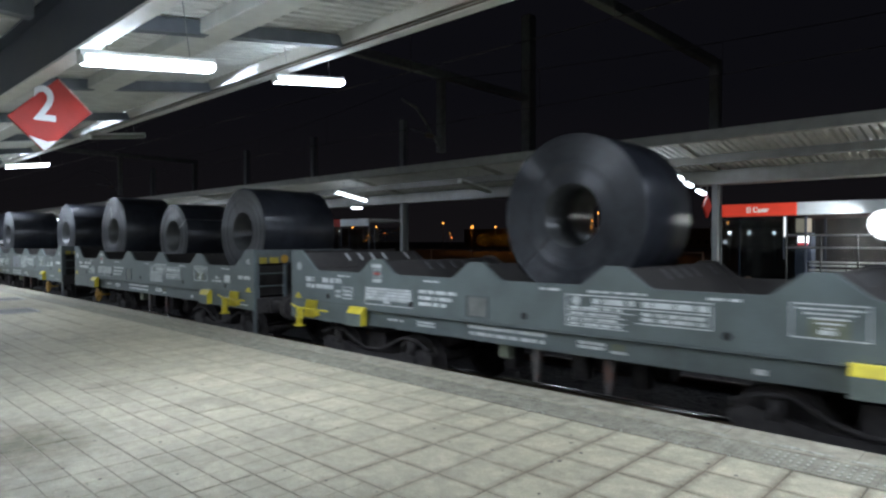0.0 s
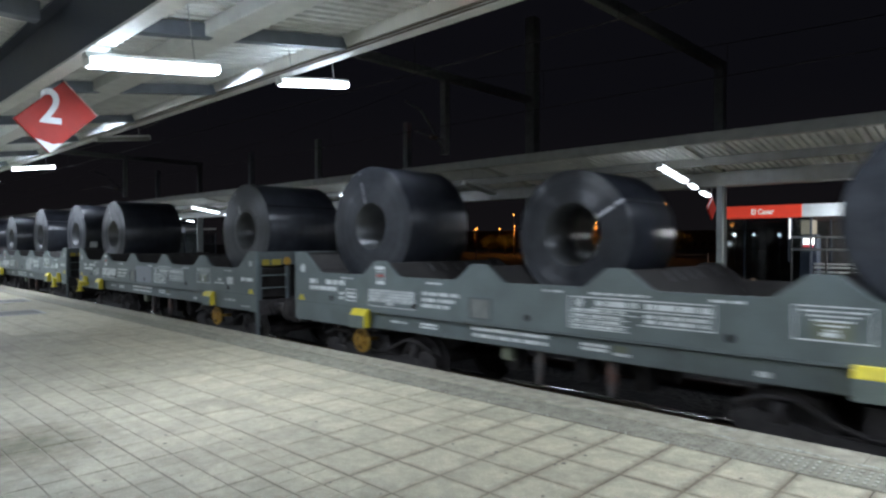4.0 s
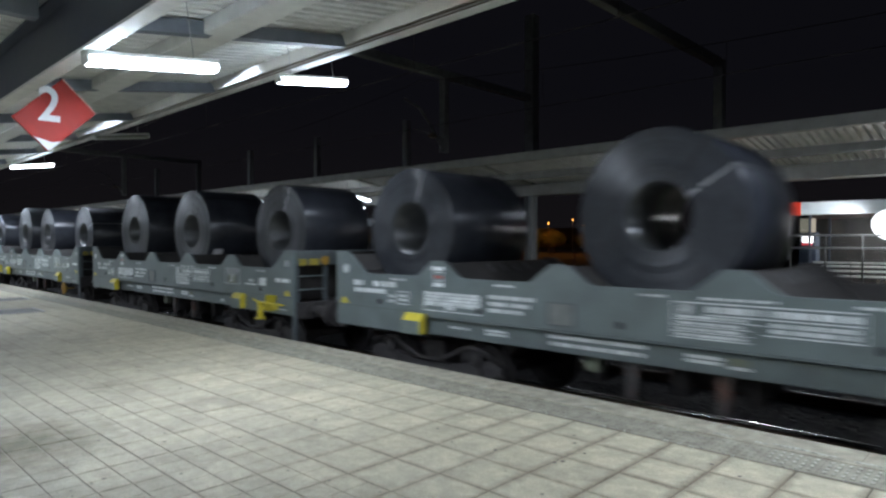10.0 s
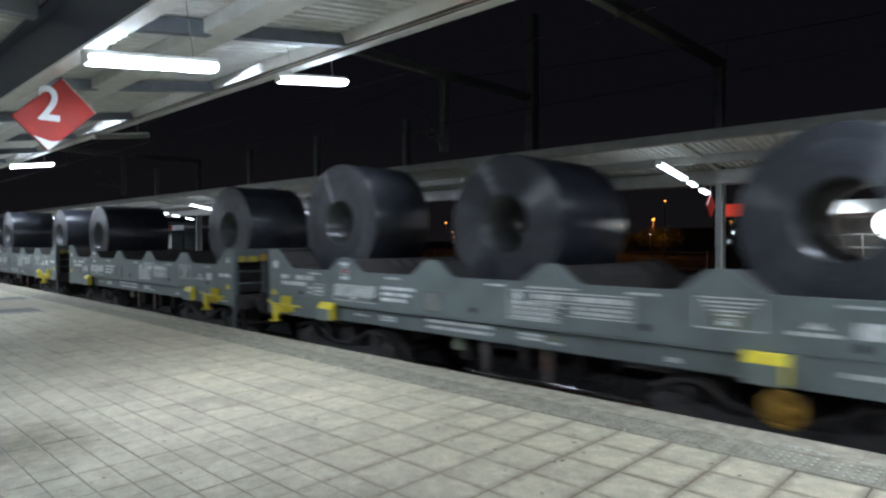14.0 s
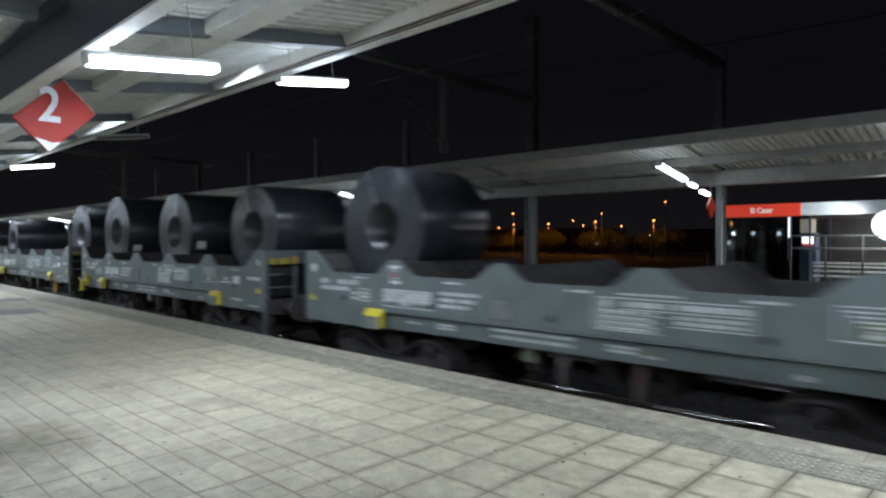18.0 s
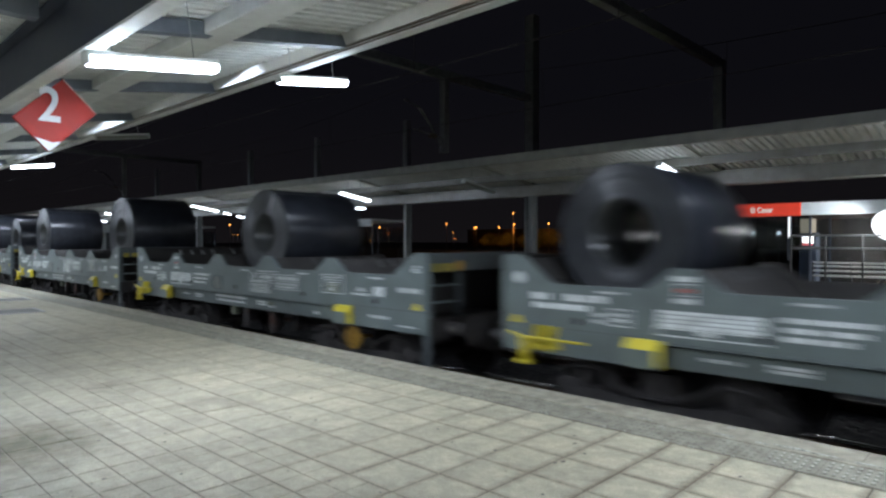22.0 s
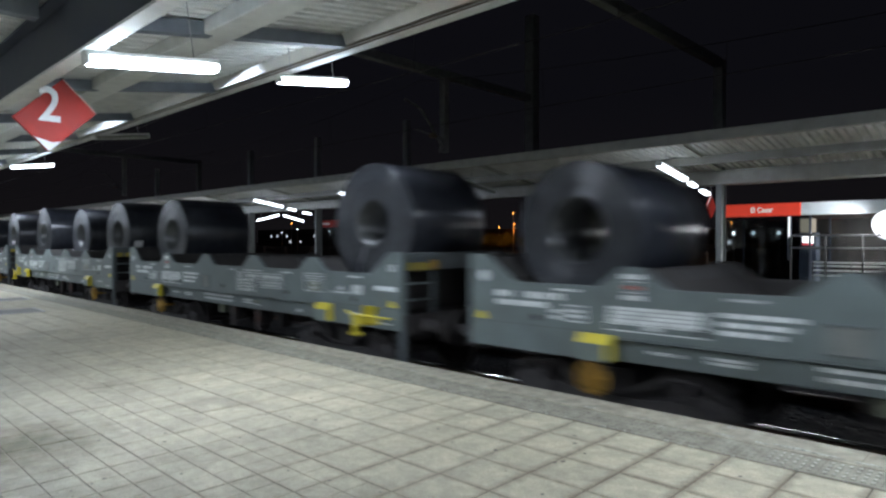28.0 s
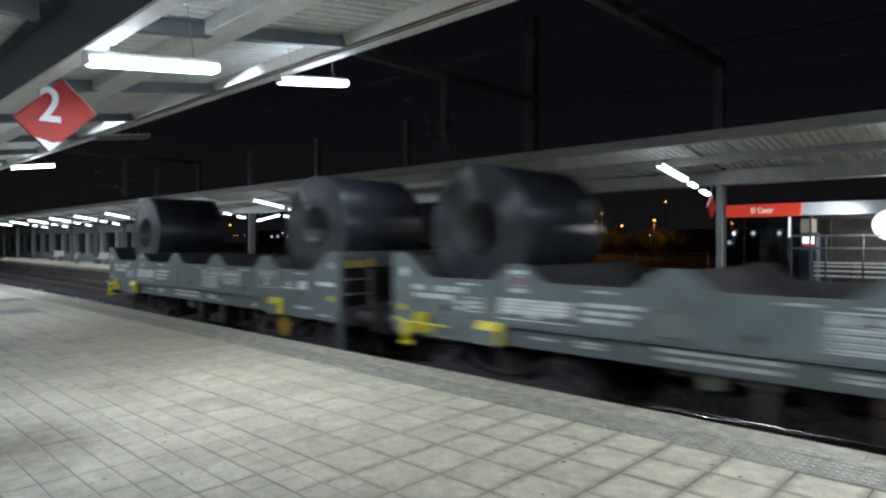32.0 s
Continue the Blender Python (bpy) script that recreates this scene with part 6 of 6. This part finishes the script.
def slabs_joined(name, spots, w, d, h, material, parent, label):
    """The far pieces of a paving, in one mesh."""
    verts, faces = [], []
    for x, y, dz in spots:
        n = len(verts)
        verts += [(x, y, dz - h), (x + w, y, dz - h), (x + w, y + d, dz - h), (x, y + d, dz - h), (x, y, dz), (x + w, y, dz), (x + w, y + d, dz), (x, y + d, dz)]
        faces += [(n + 4, n + 5, n + 6, n + 7), (n, n + 1, n + 5, n + 4), (n + 1, n + 2, n + 6, n + 5), (n + 2, n + 3, n + 7, n + 6), (n + 3, n, n + 4, n + 7)]
    me = bpy.data.meshes.new(name)
    me.from_pydata(verts, [], faces)
    me.materials.append(material)
    ob = part(name, me, material, parent, label)
    return tagged(ob, kind="stuff")


def scored(w, d, h):
    """A tile scored into four."""
    bm = bmesh.new()
    for i in (0, 1):
        for j in (0, 1):
            q = slab(w / 2 - 0.0035, d / 2 - 0.0035, h, 0.003)
            bmesh.ops.translate(q, verts=q.verts[:], vec=(i * (w / 2 + 0.0035), j * (d / 2 + 0.0035), 0))
            me = bpy.data.meshes.new("quarter")
            q.to_mesh(me)
            q.free()
            bm.from_mesh(me)
            bpy.data.meshes.remove(me)
    return bm


rnd = random.Random(3)
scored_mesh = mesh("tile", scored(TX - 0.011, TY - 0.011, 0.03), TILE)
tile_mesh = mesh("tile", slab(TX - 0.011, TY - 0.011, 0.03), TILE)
rest, quarters = [], []
for i in range(-125, 14):
    for j in range(1, 22):
        x, y = TX0 + TX * i + 0.0055, TY0 - TY * j + 0.0055
        dz = rnd.uniform(-0.002, 0.002)
        if -14 <= i <= 2 and 1 <= j <= 11 and len(platform_near.children) < 330:
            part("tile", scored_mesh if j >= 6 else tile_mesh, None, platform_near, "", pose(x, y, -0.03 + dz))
        elif j >= 6 and i > -60:
            for a in (0, 1):
                for b in (0, 1):
                    quarters.append((x + a * TX / 2, y + b * TY / 2, dz))
        else:
            rest.append((x, y, dz))
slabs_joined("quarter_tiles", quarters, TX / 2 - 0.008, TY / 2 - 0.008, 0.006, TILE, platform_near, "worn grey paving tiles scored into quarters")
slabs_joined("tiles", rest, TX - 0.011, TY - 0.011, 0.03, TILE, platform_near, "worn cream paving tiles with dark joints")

bm = slab(0.3975, 0.405, 0.03, 0.003)
for k in range(6):
    for q in range(4):
        x, y = 0.030 + 0.060 * k, 0.045 + 0.088 * q
        prism_z(bm, x, y, 0.036, 0.060, 0.03, 0.037)
bm.faces.ensure_lookup_table()
worn_bm = bm.copy()
for k, f in enumerate(worn_bm.faces):
    f.material_index = 1 if k >= 9 and (k - 9) % 5 == 0 else 0
worn_strip_mesh = mesh("ribbed_tile", worn_bm, [TACTILE, WORN_STUD])
strip_mesh = mesh("ribbed_tile", bm, TACTILE)
cope_mesh = mesh("coping_stone", slab(0.9975, 0.40, 0.16, 0.004), COPING)
rest = []
for i in range(-180, 20):
    x = 0.4 * i
    if -45 <= i <= 4:
        part("ribbed_tile", worn_strip_mesh if i > -5 else strip_mesh, None, platform_near, "", pose(x, 5.183, -0.032))
    else:
        rest.append((x, 5.19, -0.002))
slabs_joined("ribbed_tiles", rest, 0.392, 0.40, 0.03, TACTILE, platform_near, "grey ribbed warning strip")
for i in range(-80, 12):
    part("coping_stone", cope_mesh, None, platform_near, "", pose(i * 1.0 + 0.003, EDGE - 0.40, -0.16 + rnd.uniform(-0.0012, 0.0012)))
    part("coping_stone", cope_mesh, None, platform_far, "", pose(i * 1.0 + 0.003, FAR_EDGE, -0.16 + rnd.uniform(-0.003, 0.003)))
part("coping_run", bbox(-220, -80, EDGE - 0.40, EDGE, -0.16, 0, 0.01), COPING, platform_near, "pale worn coping")
part("coping_run", bbox(-220, -80, FAR_EDGE, FAR_EDGE + 0.4, -0.16, 0, 0.01), COPING, platform_far, "pale worn coping")
bm = bmesh.new()
box(bm, -220, 60, FAR_EDGE + 0.41, 17.55, -0.03, -0.004)
part("paving", bm, TILE, platform_far, "pale worn paving of the far platform")


def mortar_seam():
    """Old mortar smeared along the coping's inner border, with a broken edge and loose pale lumps."""
    rnd = random.Random(77)
    verts, faces = [], []
    front, back = 0.0, 0.0
    n = 640
    for i in range(n + 1):
        x = -24.0 + 25.5 * i / n
        front = 0.72 * front + rnd.uniform(-0.008, 0.008)
        back = 0.85 * back + rnd.uniform(-0.012, 0.012)
        y0, y1 = 5.595 + front, 5.648 + back
        verts += [(x, y0, -0.02), (x, y0 + 0.004, 0.003), (x, y1, 0.0035), (x, y1 + 0.012, -0.004)]
        if i:
            a, b = 4 * i - 4, 4 * i
            faces += [(a + k, b + k, b + k + 1, a + k + 1) for k in range(3)]
    me = bpy.data.meshes.new("mortar_seam")
    me.from_pydata(verts, [], faces)
    me.materials.append(COPING)
    part("mortar_seam", me, COPING, platform_near, "smeared sandy mortar along the coping")

    def lumps(name, spots, label):
        verts, faces = [], []
        for x, y, a, b, h in spots:
            n, m = len(verts), 11
            wob = [rnd.uniform(0.65, 1.2) for _ in range(m)]
            for f, z in ((1.0, -0.004), (0.82, h * 0.7), (0.4, h)):
                verts += [(x + a * f * w * math.cos(6.2832 * k / m), y + b * f * w * math.sin(6.2832 * k / m), z) for k, w in enumerate(wob)]
            for r in (0, m):
                faces += [(n + r + k, n + r + (k + 1) % m, n + r + m + (k + 1) % m, n + r + m + k) for k in range(m)]
            faces.append(tuple(n + 2 * m + k for k in range(m)))
        me = bpy.data.meshes.new(name)
        me.from_pydata(verts, [], faces)
        me.materials.append(WORN_STUD)
        tagged(part(name, me, WORN_STUD, platform_near, label), kind="stuff")

    big = [(-2.01, 5.665, 0.10, 0.022, 0.008), (-1.48, 5.70, 0.16, 0.040, 0.008), (-1.22, 5.685, 0.14, 0.028, 0.009), (-1.70, 5.655, 0.07, 0.018, 0.007), (-0.95, 5.67, 0.12, 0.030, 0.008), (-2.75, 5.66, 0.09, 0.016, 0.006)]
    big += [(rnd.uniform(-16, -2.2), rnd.uniform(5.635, 5.70), rnd.uniform(0.03, 0.09), rnd.uniform(0.010, 0.022), 0.006) for _ in range(40)]
    lumps("mortar_lumps", big, "pale broken lumps of mortar")
    lumps("mortar_flecks", [(rnd.uniform(-14, 0.5), rnd.gauss(5.182, 0.012), rnd.uniform(0.008, 0.030), rnd.uniform(0.005, 0.012), 0.008) for _ in range(130)], "pale flecks of mortar beside the ribbed strip")


mortar_seam()


def gum_spots():
    """Trodden dark spots on the tiles."""
    rnd = random.Random(41)
    verts, faces = [], []
    for _ in range(260):
        x, y, r = rnd.uniform(-16, 0.5), rnd.uniform(0.6, 5.1), rnd.uniform(0.008, 0.022)
        n = len(verts)
        verts += [(x + r * math.cos(k) * rnd.uniform(0.7, 1.2), y + r * math.sin(k) * rnd.uniform(0.7, 1.2), 0.0035) for k in (0, 1.05, 2.1, 3.14, 4.2, 5.24)]
        faces.append(tuple(range(n, n + 6)))
    me = bpy.data.meshes.new("gum_spots")
    me.from_pydata(verts, [], faces)
    me.materials.append(GUM)
    tagged(part("gum_spots", me, GUM, platform_near, "small dark trodden spots"), kind="stuff")


gum_spots()


def access_cover(x0, x1, y0, y1):
    c = thing("access_cover", "dull grey rimmed plate laid flush in the platform", "floor cover", "covers in the platform", at=pose((x0 + x1) / 2, (y0 + y1) / 2, 0))
    w, d = (x1 - x0) / 2, (y1 - y0) / 2
    part("plate", bbox(-w + 0.04, w - 0.04, -d + 0.04, d - 0.04, -0.002, 0.008, 0.002), FLOOR_GREY, c)
    for a, b, e, f in ((-w, w, -d, -d + 0.035), (-w, w, d - 0.035, d), (-w, -w + 0.035, -d + 0.036, d - 0.036), (w - 0.035, w, -d + 0.036, d - 0.036)):
        part("rim", bbox(a, b, e, f, -0.002, 0.010, 0.002), GALV, c)


# two dark rectangles on the floor, built as rimmed plates
access_cover(-22.2, -21.3, 3.95, 4.95)
access_cover(-18.5, -17.4, 3.30, 4.35)

# ---- the train's run: seconds, and how far the front end of the first wagon's body has come along x, less its slack ----
RUN = [
    (0.0, 0.907), (1.0, 3.564), (2.0, 6.439), (3.0, 9.545), (4.0, 12.890), (5.0, 16.482), (6.0, 20.324), (7.0, 24.421),
    (8.0, 28.773), (9.0, 33.379), (10.0, 38.237), (11.0, 43.345), (12.0, 48.697), (13.0, 54.287), (14.0, 60.110), (15.0, 66.157),
    (16.0, 72.421), (17.0, 78.895), (18.0, 85.569), (19.0, 92.435), (20.0, 99.484), (21.0, 106.710), (22.0, 114.103), (23.0, 121.656),
    (24.0, 129.364), (25.0, 137.220), (26.0, 145.220), (27.0, 153.360), (28.0, 161.640), (29.0, 170.057), (30.0, 178.613), (31.0, 187.311),
    (32.0, 196.156),
]


def run_at(t):
    for (a, p), (b, q) in zip(RUN, RUN[1:]):
        if t <= b:
            break
    i = RUN.index((a, p))
    p0 = RUN[i - 1] if i else (2 * a - b, 2 * p - q)
    p3 = RUN[i + 2] if i + 2 < len(RUN) else (2 * b - a, 2 * q - p)
    m0 = (q - p0[1]) / (b - p0[0])
    m1 = (p3[1] - p) / (p3[0] - a)
    h, u = b - a, (t - a) / (b - a)
    return (2 * u ** 3 - 3 * u ** 2 + 1) * p + (u ** 3 - 2 * u ** 2 + u) * h * m0 + (3 * u ** 2 - 2 * u ** 3) * q + (u ** 3 - u ** 2) * h * m1


def motions():
    times = [0.5 * i for i in range(65)]
    for k, w in enumerate(train_wagons):
        walk(w, [(t, pose(run_at(t) - HALF + SLACK[k] - PITCH * k, TRACK1, RAIL)) for t in times])
    for c, k, place in train_coils:
        walk(c, [(t, pose(run_at(t) - HALF + SLACK[k] - PITCH * k + place.x, TRACK1, RAIL + place.z)) for t in times])
    # the wheels roll: a row for about every 75 degrees
    rows, last, t = [(0.0, 0.0)], run_at(0.0), 0.0
    s0 = last
    while t < 32.0:
        t = min(32.0, t + 1 / 30)
        s = run_at(t)
        if degrees_of(s - last) > 60 or t >= 31.99:
            rows.append((t, s - s0))
            last = s
    for ws, x in train_wheelsets:
        walk(ws, [(t, pose(x, 0, 0.46) @ Matrix.Rotation(d / 0.46, 4, "Y")) for t, d in rows])


def degrees_of(distance):
    return math.degrees(distance / 0.46)


motions()
